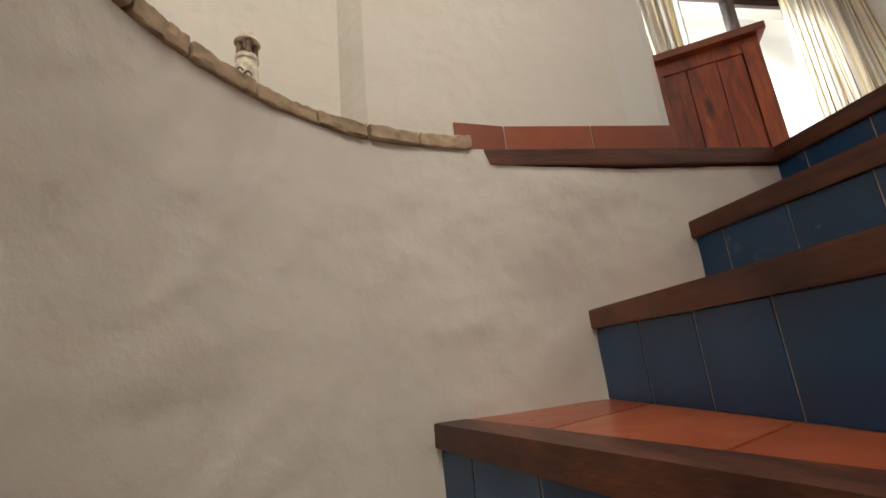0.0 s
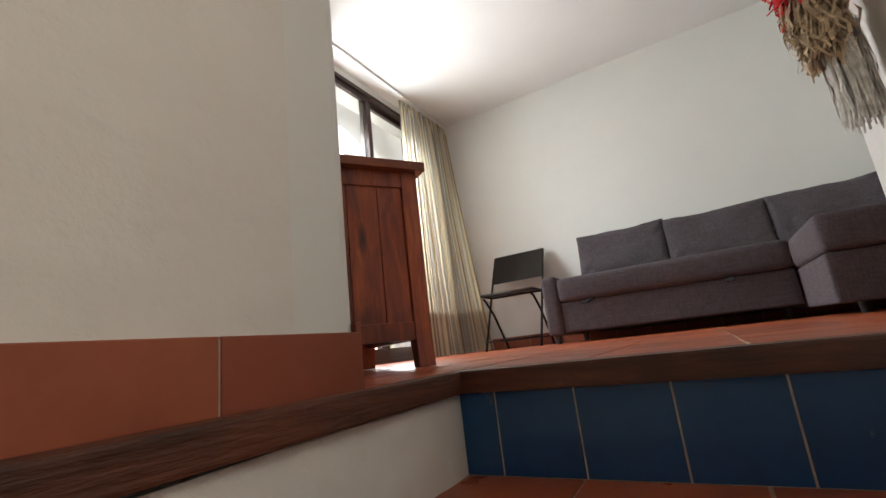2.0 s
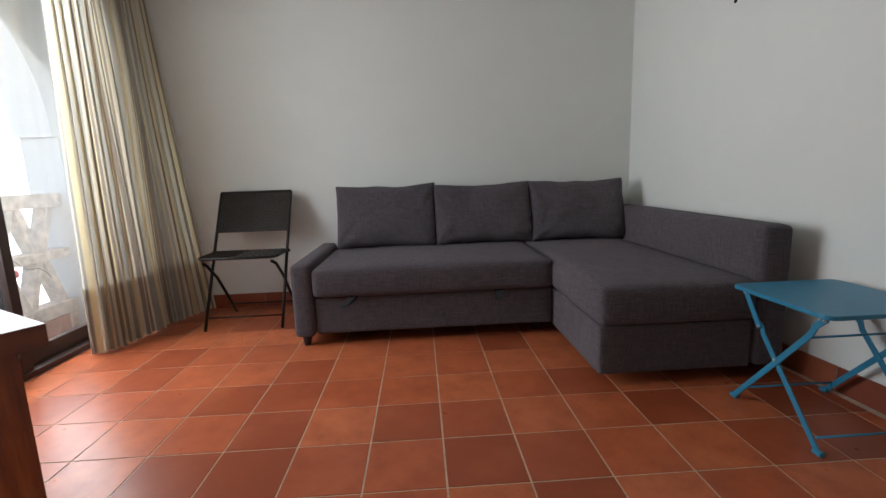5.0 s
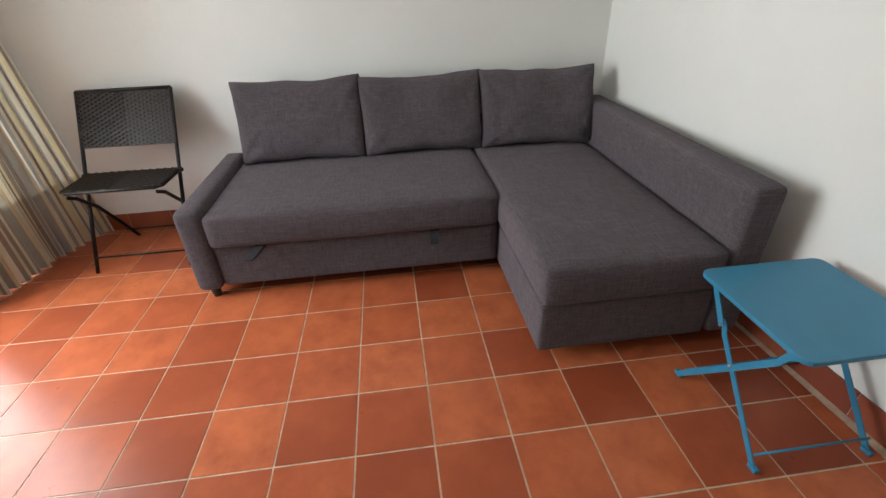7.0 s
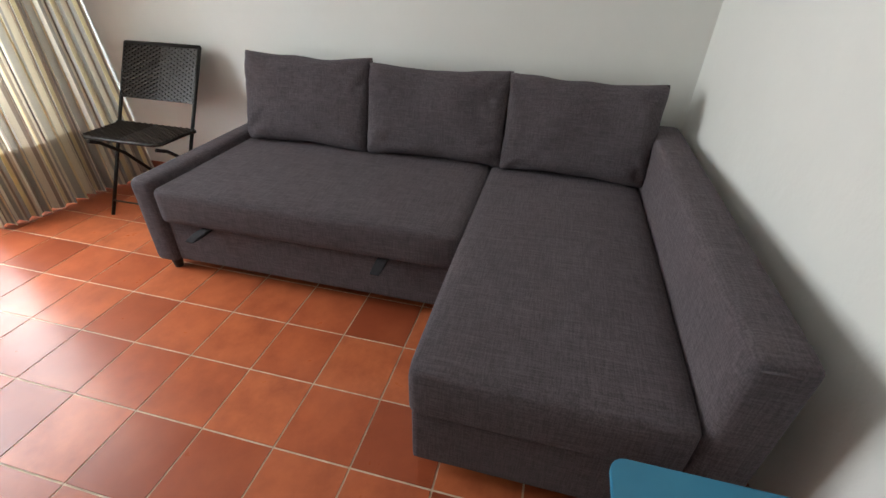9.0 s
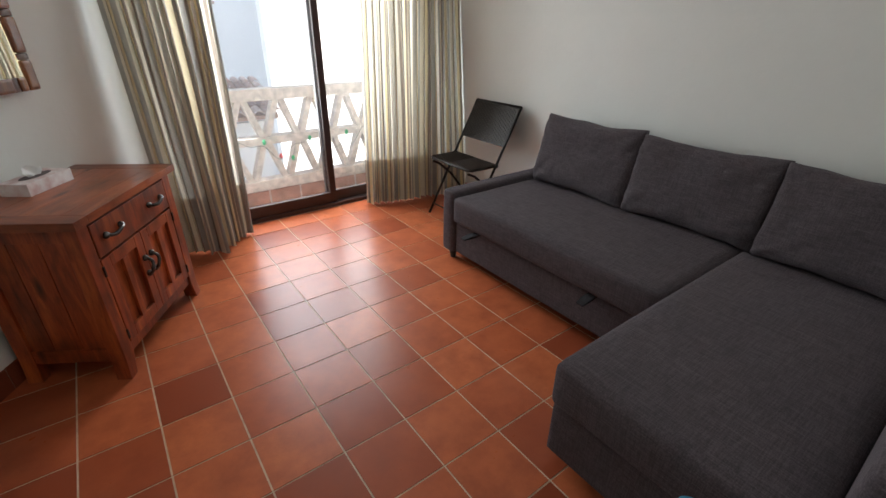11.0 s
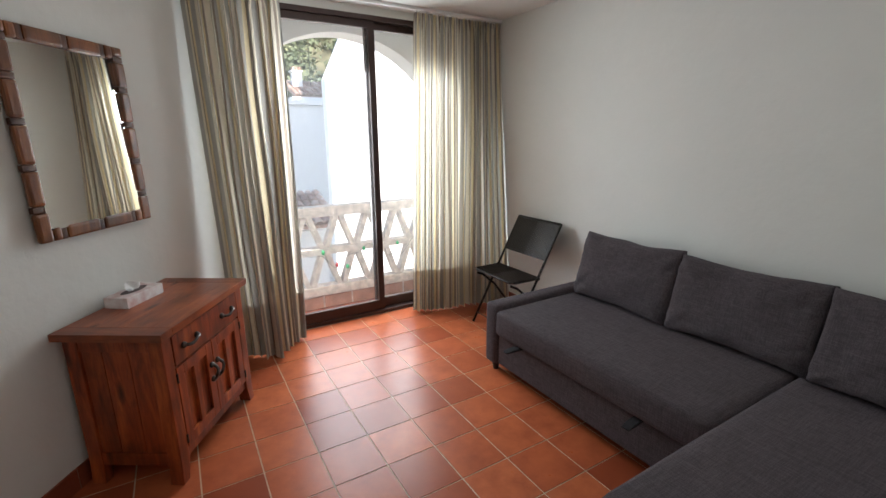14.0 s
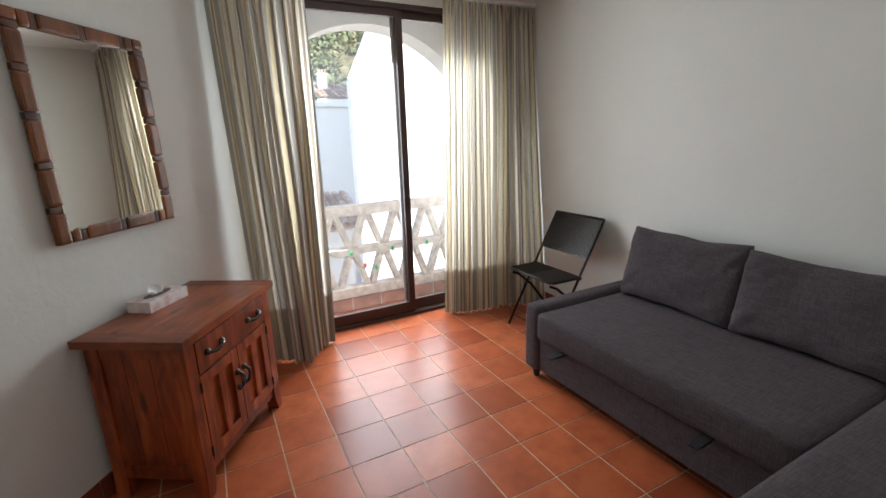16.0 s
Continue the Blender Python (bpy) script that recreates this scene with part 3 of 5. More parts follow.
def cushion(y, tilt, yaw, w=0.66, h=0.42, d=0.18, seed=1, px=1.87):
    """A back cushion, thick in the middle, with corners that stand out and soft creases."""
    bm = bmesh.new()
    nx, nz = 44, 30
    rng = random.Random(seed)
    ph = [rng.uniform(0, 6.28) for _ in range(6)]
    sheets = []
    for s in (-1, 1):
        rows = []
        for j in range(nz + 1):
            v = -1 + 2 * j / nz
            row = []
            for i in range(nx + 1):
                u = -1 + 2 * i / nx
                e = max(0.0, (1 - abs(u) ** 10)) ** 0.5 * max(0.0, (1 - abs(v) ** 5)) ** 0.5
                pinch = 0.010 * (1 - v * v) * abs(u) ** 6 + 0.006 * abs(u) ** 8 * abs(v) ** 14 + 0.007 * noise.noise(Vector((seed, v * 2.2, u))) * abs(u) ** 4
                sag = (0.019 * (1 - u * u) + 0.008 * noise.noise(Vector((u * 2.4, seed * 3.1, v)))) * abs(v) ** 3
                yy = u * (w / 2 - pinch)
                zz = v * h / 2 - (sag + 0.002 * abs(u) ** 18 * abs(v) ** 6) * (1 if v > 0 else -1)
                q3 = Vector((u * 1.7 + seed * 7, v * 1.3, s * 2.0))
                crease = 0.020 * noise.noise(q3) - 0.017 * max(0.0, 1 - 7 * abs(noise.noise(q3 * 1.6 + Vector((3, 1, 0))))) * abs(u * v) ** 0.5
                for cu in (-1, 1):
                    for cv in (-1, 1):
                        du, dv = (u - cu) * 1.5, v - cv
                        crease += 0.011 * math.exp(-1.9 * math.hypot(du, dv)) * math.sin(9 * math.atan2(dv, du) + ph[(cu + 1) + (cv + 1) // 2])
                crease += 0.007 * math.exp(-((v + 0.9) * 4) ** 2) * math.sin(8 * u + ph[3])
                xx = s * (d / 2 * e * (0.82 - 0.18 * v) + crease * min(1, e * 1.3))
                row.append((xx, yy, zz))
            rows.append(row)
        sheets.append(rows)
    idx = {}

    def vv(s, i, j):
        edge = i in (0, nx) or j in (0, nz)
        k = (0 if edge else s, i, j)
        if k not in idx:
            x, yy, zz = sheets[s][j][i]
            idx[k] = bm.verts.new((0 if edge else x, yy, zz))
        return idx[k]

    for s in (0, 1):
        for j in range(nz):
            for i in range(nx):
                bm.faces.new((vv(s, i, j), vv(s, i + 1, j), vv(s, i + 1, j + 1), vv(s, i, j + 1)))
    m = pose(px, y, 0.435 + h / 2 - 0.012, 0, tilt, yaw)
    ob = finish("back_cushion", bm, M_SOFA, None, "", smooth=True, move=m)
    return tagged(ob, "plump dark grey back cushion leaning on the sofa", "cushion", "cushions on the sofa")


cushion(-0.224, 13, 0, 0.685, 0.440, seed=3)
cushion(-0.885, 13, 1, 0.685, 0.430, seed=8)
cushion(-1.535, 14, -2, 0.660, 0.435, seed=5, px=1.845)

# ---- cabinet ----
cab = base("cabinet", Matrix.Translation((-0.553, 0.067, 0)) @ pose(0, 0, 0, 0, 0, 57.5), "red-brown stained pine cabinet with one drawer and two panelled doors", "cabinet")
CW, CD, CH = 0.735, 0.455, 0.721
# local: x along the front, y to the wall, z up
for x0, x1, y0, y1 in ((0, 0.075, 0, CD), (CW - 0.075, CW, 0, CD), (0.0755, CW - 0.0755, 0, 0.085), (0.0755, CW - 0.0755, 0.0855, 0.21), (0.0755, CW - 0.0755, 0.2105, 0.335), (0.0755, CW - 0.0755, 0.3355, CD)):
    block("top_board", M_WOODY if y0 == 0 and y1 == CD else M_WOODX, cab, x0, x1, y0, y1, CH - 0.032, CH, 0.0015)
LX0, LX1, LY0, LY1 = 0.03, CW - 0.03, 0.025, CD - 0.02
ZL = CH - 0.032
for x0, x1 in ((LX0, LX0 + 0.06), (LX1 - 0.06, LX1)):
    for y0, y1 in ((LY0, LY0 + 0.06), (LY1 - 0.06, LY1)):
        bm = bmesh.new()
        vs = rect(bm, x0, x1, y0, y1, 0.0, ZL)
        bmesh.ops.bisect_plane(bm, geom=list(bm.verts) + list(bm.edges) + list(bm.faces), plane_co=(0, 0, 0.10), plane_no=(0, 0, 1))
        for v in bm.verts:
            if v.co.z < 0.01:
                v.co.x += (-0.008 if x0 == LX0 else 0.008)
                if abs(v.co.x - (x1 - 0.008)) < 1e-4 and x0 == LX0:
                    v.co.x -= 0.014
                if abs(v.co.x - (x0 + 0.008)) < 1e-4 and x0 != LX0:
                    v.co.x += 0.014
        part("leg", bm, M_WOOD, cab, bevel=0.003)
for x in (LX0 + 0.012, LX1 - 0.03):
    for k, (y0, y1) in enumerate(((0.061, 0.152), (0.1545, 0.262), (0.2645, LY1 - LY0 - 0.061))):
        block("side_panel", M_WOOD, cab, x, x + 0.018, LY0 + y0, LY0 + y1, 0.10, ZL, 0.0025)
    for z0, z1 in ((ZL - 0.06, ZL), (0.09, 0.15)):
        xx = LX0 + 0.004 if x < 0.3 else LX1 - 0.034
        block("side_rail", M_WOOD, cab, xx, xx + 0.03, LY0 + 0.06, LY1 - 0.06, z0, z1, 0.002)
block("back_panel", M_WOOD, cab, LX0 + 0.06, LX1 - 0.06, LY1 - 0.02, LY1 - 0.005, 0.10, ZL, 0.001)
block("cabinet_floor", M_WOOD, cab, LX0 + 0.06, LX1 - 0.06, LY0 + 0.06, LY1 - 0.03, 0.11, 0.13, 0.001)
block("front_rail", M_WOOD, cab, LX0 + 0.06, LX1 - 0.06, LY0 + 0.012, LY0 + 0.04, 0.09, 0.135, 0.002)
block("drawer", M_WOOD, cab, LX0 + 0.065, LX1 - 0.065, LY0 - 0.002, LY0 + 0.03, ZL - 0.155, ZL - 0.02, 0.003)
for k in (0, 1):
    a = LX0 + 0.065 + k * 0.2745
    b_ = a + 0.2715
    door = base("door", pose(a, LY0, 0.14), "", "")
    door.parent = cab
    dw, dh = b_ - a, ZL - 0.165 - 0.14
    hx = -0.004 if k == 0 else dw + 0.004
    for z in (0.045, dh - 0.045):
        block("hinge", M_BLACK, door, hx - 0.005, hx + 0.005, -0.005, 0.0005, z - 0.022, z + 0.022, 0.002, "small black hinge")
    for x0, x1, z0, z1 in ((0, 0.05, 0, dh), (dw - 0.05, dw, 0, dh), (0.05, dw - 0.05, 0, 0.05), (0.05, dw - 0.05, dh - 0.05, dh), (dw / 2 - 0.018, dw / 2 + 0.018, 0.05, dh - 0.05)):
        block("door_frame", M_WOOD, door, x0, x1, 0, 0.024, z0, z1, 0.003)
    block("door_panel", M_WOOD, door, 0.045, dw - 0.045, 0.014, 0.021, 0.045, dh - 0.045, 0.0)


def handle(parent, p, horizontal, n=11):
    bm = bmesh.new()
    pts = []
    L = 0.10 if horizontal else 0.075
    for i in range(n):
        u = -1 + 2 * i / (n - 1)
        w = -0.006 - 0.024 * (1 - u * u) ** 0.5
        o = 0.006 * math.sin(u * 3)
        pts.append((p[0] + (u * L / 2 if horizontal else o), p[1] + w, p[2] + (o if horizontal else u * L / 2)))
    rod(bm, pts, 0.0075, 8)
    for e in (pts[0], pts[-1]):
        bmesh.ops.create_uvsphere(bm, u_segments=10, v_segments=6, radius=0.0145, matrix=Matrix.Translation((e[0], p[1] - 0.004, e[2])))
    part("handle", bm, M_IRON, parent, "black wrought iron handle", smooth=True)


handle(cab, (0.21, LY0 - 0.002, ZL - 0.085), True)
handle(cab, (0.53, LY0 - 0.002, ZL - 0.085), True)
handle(cab, (LX0 + 0.065 + 0.247, LY0, 0.37), False)
handle(cab, (LX0 + 0.065 + 0.299, LY0, 0.37), False)

# ---- mirror ----
mirror = base("wall_mirror", Matrix.Translation((*diag(0.052), 1.070)) @ pose(0, 0, 0, 0, 0, 54.9) @ pose(0, -0.010, 0.006, -0.8, 0, 0), "mirror in a brown bamboo-style wooden frame on the white wall", "mirror")
MW, MH, MB = 0.597, 0.81, 0.057
glass = block("mirror_glass", M_MIRROR, mirror, MB - MW / 2 - 0.01, MW / 2 - MB + 0.01, -0.002, 0.002, MB - MH / 2 - 0.01, MH / 2 - MB + 0.01, 0, "clear silver mirror glass")
glass.matrix_basis = pose(MW / 2, -0.0165, MH / 2, -1.1, 0, 0.6)
block("backing", M_NOSE, mirror, 0.02, MW - 0.02, -0.005, -0.001, 0.02, MH - 0.02, 0.001)
NZ, NX = (0.13, 0.29, 0.46, 0.62, 0.755), (0.11, 0.298, 0.485)
cutz, cutx = [0.0] + list(NZ) + [MH], [MB + 0.001] + list(NX) + [MW - MB - 0.001]
for x0 in (0, MW - MB):
    for a, b_ in zip(cutz, cutz[1:]):
        block("frame_segment", M_MIRW, mirror, x0, x0 + MB, -0.030, -0.006, a + (0.0125 if a else 0), b_ - (0.0125 if b_ < MH else 0), 0.012, "", 2, False)
    for z in NZ:
        block("bamboo_node", M_MIRN, mirror, x0 + 0.001, x0 + MB - 0.001, -0.024, -0.006, z - 0.0122, z + 0.0122, 0.002, "", 2, True)
for z0 in (0, MH - MB):
    for a, b_ in zip(cutx, cutx[1:]):
        block("frame_segment", M_MIRW, mirror, a + (0.0125 if a > 0.08 else 0), b_ - (0.0125 if b_ < 0.53 else 0), -0.030, -0.006, z0, z0 + MB, 0.012, "", 2, False)
    for x in NX:
        block("bamboo_node", M_MIRN, mirror, x - 0.0122, x + 0.0122, -0.024, -0.006, z0 + 0.001, z0 + MB - 0.001, 0.002, "", 2, True)

# ---- table ----
tab = base("folding_table", pose(0.21, -1.83, 0), "teal painted metal folding side table beside the sofa", "table")
bm = bmesh.new()
bw, bd = 0.205, 0.205
pts = []
for sx, sy, a0 in ((1, 1, 0), (-1, 1, 90), (-1, -1, 180), (1, -1, 270)):
    for k in range(5):
        a = radians(a0 + 22.5 * k)
        pts.append((sx * (bw - 0.03) + 0.03 * math.cos(a), sy * (bd - 0.03) + 0.03 * math.sin(a)))
prism(bm, pts, 0.445, 0.46)
part("tabletop", bm, M_TEAL, tab, bevel=0.003)


def flat_bar(bm, pts, y, w, t):
    """A flat bar in a plane of constant y, w wide and t thick."""
    secs = []
    for i, (x, z) in enumerate(pts):
        x0, z0 = pts[max(i - 1, 0)]
        x1, z1 = pts[min(i + 1, len(pts) - 1)]
        d = Vector((x1 - x0, z1 - z0)).normalized()
        secs.append([bm.verts.new((x - d.y * w * s / 2, y + t * q / 2, z + d.x * w * s / 2)) for s, q in ((-1, -1), (1, -1), (1, 1), (-1, 1))])
    for a, b_ in zip(secs, secs[1:]):
        for k in range(4):
            bm.faces.new((a[k], a[(k + 1) % 4], b_[(k + 1) % 4], b_[k]))
    bm.faces.new(secs[0][::-1])
    bm.faces.new(secs[-1])


M_RIVET = plain("rivet_steel", (0.45, 0.5, 0.52), 0.35, 0.8)
for y, o in ((0.165, 1), (-0.205, -1)):
    bm = bmesh.new()
    flat_bar(bm, [(0.19, 0.012), (-0.0, 0.235), (-0.115, 0.372), (-0.13, 0.405), (-0.165, 0.438)], y + 0.005 * o, 0.020, 0.005)
    part("leg", bm, M_TEAL, tab, bevel=0.001)
    bm = bmesh.new()
    flat_bar(bm, [(-0.172, 0.012), (0.02, 0.235), (0.075, 0.30), (0.085, 0.325), (0.10, 0.338)], y, 0.020, 0.005)
    part("leg", bm, M_TEAL, tab, bevel=0.001)
    bm = bmesh.new()
    flat_bar(bm, [(0.09, 0.322), (0.115, 0.36), (0.17, 0.44)], y + 0.006 * o, 0.022, 0.005)
    part("strut", bm, M_TEAL, tab, bevel=0.001)
    for x, z in ((0.008, 0.235), (0.092, 0.326), (0.168, 0.434), (-0.162, 0.432)):
        bm = bmesh.new()
        bmesh.ops.create_uvsphere(bm, u_segments=8, v_segments=6, radius=0.006, matrix=Matrix.Translation((x, y + 0.010 * o, z)))
        part("rivet", bm, M_RIVET, tab, smooth=True)
    for x in (0.195, -0.178):
        block("foot_cap", M_TEAL, tab, x - 0.016, x + 0.016, y - 0.008, y + 0.008, 0.0, 0.016, 0.003)
for x, z in ((-0.165, 0.05), (0.17, 0.05), (-0.10, 0.355)):
    bm = bmesh.new()
    rod(bm, [(x, -0.205, z), (x, 0.165, z)], 0.004)
    part("cross_rod", bm, M_TEAL, tab, smooth=True)

# ---- chair ----
chair = base("folding_chair", pose(0, 0, 0), "black metal folding chair with dark brown woven rattan seat", "chair")
YL, YR = 0.905, 0.435
for y in (YL, YR):
    bm = bmesh.new()
    rod(bm, [(1.53, y, 0.0), (1.66, y, 0.24), (1.775, y, 0.455), (1.855, y, 0.60), (1.985, y, 0.835)], 0.0095, 10)
    part("back_leg", bm, M_BLACK, chair, smooth=True)
    s = 1 if y == YR else -1
    bm = bmesh.new()
    rod(bm, [(1.545, y + s * 0.03, 0.425), (1.60, y + s * 0.024, 0.40), (1.72, y + s * 0.024, 0.30), (1.84, y + s * 0.024, 0.15), (1.955, y + s * 0.024, 0.0)], 0.0095, 10)
    part("front_leg", bm, M_BLACK, chair, smooth=True)
    bm = bmesh.new()
    bmesh.ops.create_uvsphere(bm, u_segments=8, v_segments=6, radius=0.013, matrix=Matrix.Translation((1.775, y - s * 0.008, 0.452)))
    part("knob", bm, M_BLACK, chair, smooth=True)
for x, z in ((1.565, 0.075), (1.90, 0.07)):
    bm = bmesh.new()
    rod(bm, [(x, YR, z), (x, YL, z)], 0.005)
    part("cross_rod", bm, M_BLACK, chair, smooth=True)
bm = bmesh.new()
rod(bm, [(1.79, YR, 0.45), (1.56, YR + 0.003, 0.452), (1.535, YR + 0.03, 0.452), (1.535, YL - 0.03, 0.452), (1.56, YL - 0.003, 0.452), (1.79, YL, 0.45), (1.79, YR, 0.45)], 0.009, 8)
part("seat_frame", bm, M_BLACK, chair, smooth=True)
bm = bmesh.new()
rod(bm, [(1.985, YR, 0.835), (1.985, YL, 0.835)], 0.0095, 8)
part("top_bar", bm, M_BLACK, chair, smooth=True)


def weave(bm, w, h, cols, rows):
    """Rattan strands on a flat board, laid in chevrons: x across, y along, z out."""
    rect(bm, -w / 2, w / 2, 0, h, -0.004, 0.001)
    cw, ch = w / cols, h / rows
    for i in range(cols):
        for j in range(rows):
            side_ = 1 if i < cols / 2 else -1
            up = (i * side_ + j) % 2
            x0, y0 = -w / 2 + i * cw, j * ch
            sl = ch * 0.5 * side_
            z = 0.0080 if up else 0.0010
            m = 0.10
            p = [(x0 + cw * m, y0 + ch * 0.2 - sl * 0.5), (x0 + cw * (1 - m), y0 + ch * 0.2 + sl * 0.5), (x0 + cw * (1 - m), y0 + ch * 0.8 + sl * 0.5), (x0 + cw * m, y0 + ch * 0.8 - sl * 0.5)]
            lo = [bm.verts.new((a, min(max(q, 0), h), 0.0)) for a, q in p]
            hi = [bm.verts.new((x0 + cw / 2 + (a - x0 - cw / 2) * 0.7, min(max(q, 0.001), h - 0.001), z)) for a, q in p]
            bm.faces.new(hi)
            for k in range(4):
                bm.faces.new((lo[k], lo[(k + 1) % 4], hi[(k + 1) % 4], hi[k]))


bm = bmesh.new()
weave(bm, YL - YR - 0.004, 0.285, 24, 26)
d = Vector((0.21, 0, 0.38)).normalized()
m = Matrix(((0, d.x, -d.z, 1.840), (-1, 0, 0, (YL + YR) / 2), (0, d.z, d.x, 0.578), (0, 0, 0, 1)))
for v in bm.verts:
    v.co = m @ v.co
part("backrest", bm, M_RATTAN, chair, "dark brown woven rattan backrest")
bm = bmesh.new()
weave(bm, YL - YR - 0.01, 0.245, 24, 24)
m = Matrix(((0, 1, 0, 1.54), (-1, 0, 0, (YL + YR) / 2), (0, 0, 1, 0.458), (0, 0, 0, 1)))
for v in bm.verts:
    v.co = m @ v.co
part("seat", bm, M_RATTAN, chair, "dark woven rattan seat")

# ---- curtains ----


def curtain(name, path_top, path_bot, z0, z1, folds, amp, seed, label):
    """A pleated sheet between a line at the track and a line at the floor, with a deep hem behind it."""
    rng = random.Random(seed)
    n, rows = folds * 12, 40
    ks = [rng.uniform(0.45, 1.5) for _ in range(folds + 2)]
    ph = [rng.uniform(-0.7, 0.7) for _ in range(folds + 2)]
    drift = [rng.uniform(-0.5, 0.5) for _ in range(folds + 2)]

    def at(path, u):
        k = min(max(u, 0), 1) * (len(path) - 1)
        i = min(int(k), len(path) - 2)
        f = k - i
        return Vector((path[i][0] * (1 - f) + path[i + 1][0] * f, path[i][1] * (1 - f) + path[i + 1][1] * f))

    def place(u, v):
        f = u * folds
        k = int(min(f, folds - 1))
        g = f - k
        p = at(path_top, u).lerp(at(path_bot, u), v ** 1.15)
        d = (at(path_bot, u + 0.04) - at(path_bot, u - 0.04)).normalized()
        nrm = Vector((-d.y, d.x))
        kk = ks[k] * (1 - g) + ks[k + 1] * g
        dr = drift[k] * (1 - g) + drift[k + 1] * g
        top = max(0.0, 1 - v / 0.04)
        w = 2 * math.pi * f + ph[k] * (1 - g) + ph[k + 1] * g + 0.7 * dr * v
        o = amp * (0.6 + 0.6 * v) * kk * (math.sin(w) + 0.28 * math.sin(2.0 * w + 1.0 + 2 * v)) * (1 - 0.55 * top)
        o += 0.22 * amp * math.sin(5.1 * f + 3 * v + seed) * (1 - top)
        head = max(0.0, 1 - v / 0.055) ** 0.5
        o += 0.020 * head * math.sin(2 * math.pi * f * 2.0) * (0.6 + 0.4 * math.cos(2 * math.pi * f * 0.5))
        o += 0.018 * noise.noise(Vector((u * folds * 0.55, v * 1.7, seed * 2.0))) * min(1, 4 * v) * 2 * min(1, 4 * u, 4 - 4 * u)
        s = 0.35 * amp * math.sin(2 * w) * (1 - top)
        return p + nrm * o + d * s, nrm

    N, R = n, rows
    mid = [place(i / N, 0.5)[0] for i in range(N + 1)]
    arc_len = [0.0]
    for a, b_ in zip(mid, mid[1:]):
        arc_len.append(arc_len[-1] + (a - b_).length)

    def sheet(v0, v1, m, off):
        bm = bmesh.new()
        uvl = bm.loops.layers.uv.new("UVMap")
        vs = []
        for r in range(m + 1):
            v = v0 + (v1 - v0) * r / m
            row = []
            for i in range(N + 1):
                p, nrm = place(i / N, v)
                row.append(bm.verts.new((p.x + nrm.x * off, p.y + nrm.y * off, z1 + (z0 - z1) * v + 0.002 * math.sin(7 * i / N * folds) * v)))
            vs.append(row)
        for r in range(m):
            for i in range(N):
                f = bm.faces.new((vs[r][i], vs[r][i + 1], vs[r + 1][i + 1], vs[r + 1][i]))
                for lp, (ii, rr) in zip(f.loops, ((i, r), (i + 1, r), (i + 1, r + 1), (i, r + 1))):
                    lp[uvl].uv = (arc_len[ii] + seed * 0.31, (v0 + (v1 - v0) * rr / m) * 2.3)
        return bm

    ob = base(name, pose(0, 0, 0), label, "curtain", "curtains at the balcony door")
    part("cloth", sheet(0, 1, rows, 0), M_CURT, ob, smooth=True)
    part("hem", sheet(0.848, 0.998, 8, 0.004), M_CURT, ob, smooth=True)
    return ob


CZ = 2.375
curtain("curtain", [(-0.255, 1.30), (0.27, 1.30)], [(-0.19, 1.24), (0.02, 1.10), (0.235, 1.33)], 0.012, CZ, 9, 0.036, 2, "striped cream and taupe curtain beside the cabinet")
curtain("curtain", [(1.262, 1.335), (1.53, 1.33), (1.82, 1.33), (2.052, 1.31)], [(1.21, 1.345), (1.47, 1.25), (1.77, 1.22), (2.048, 1.075)], 0.008, CZ, 15, 0.026, 5, "striped cream and taupe curtain beside the folding chair")
track = base("curtain_track", pose(0, 0, 0), "white ceiling curtain track at the balcony door", "curtain track")
block("rail", M_WHITE, track, -0.33, 2.055, 1.285, 1.315, HC - 0.022, HC - 0.001, 0.002)
for k in range(30):
    x = -0.24 + k * 0.055 if k < 10 else 1.26 + (k - 10) * 0.038
    block("glider", M_WHITE, track, x - 0.004, x + 0.004, 1.294, 1.306, HC - 0.034, HC - 0.0225, 0.001)

# ---- balcony ----
YA, YD = 1.98, 0.25
BZ = -0.08
bm = bmesh.new()
rect(bm, -1.2, 3.2, YN + 0.3, YA + YD, -0.3, BZ)
rect(bm, OX0, OX1, YN + 0.001, YN + 0.299, BZ - 0.1, -0.003)
structure("balcony_floor", bm, M_SKIRT)
bm = bmesh.new()
AX, AR, AZ = 0.94, 1.07, 1.25


def upright(bm, poly, y0, y1):
    """A solid from an outline in x and z."""
    a, b_ = [bm.verts.new((x, y0, z)) for x, z in poly], [bm.verts.new((x, y1, z)) for x, z in poly]
    bm.faces.new(a)
    bm.faces.new(b_[::-1])
    for i in range(len(poly)):
        j = (i + 1) % len(poly)
        bm.faces.new((a[i], b_[i], b_[j], a[j]))


TOPZ = 2.75
n = 32
ring = [(AX + AR * math.cos(math.pi * k / n), AZ + AR * math.sin(math.pi * k / n)) for k in range(n + 1)]
upright(bm, [(-1.2, -0.3), (AX - AR - 0.05, -0.3), (AX - AR - 0.05, AZ), (AX - AR, AZ), (AX - AR, TOPZ), (-1.2, TOPZ)], YA, YA + YD)
upright(bm, [(AX + AR + 0.05, -0.3), (3.2, -0.3), (3.2, TOPZ), (AX + AR, TOPZ), (AX + AR, AZ), (AX + AR + 0.05, AZ)], YA, YA + YD)
for (x0, z0), (x1, z1) in zip(ring, ring[1:]):
    upright(bm, [(x0, z0), (x0, TOPZ), (x1, TOPZ), (x1, z1)], YA, YA + YD)
structure("balcony_arch", bm, M_OUT)
bm = bmesh.new()
# Unseen block over the rooms, added to cast shade on the houses outside.
rect(bm, -3.4, 3.4, -3.2, YA + YD, 3.15, 4.4)
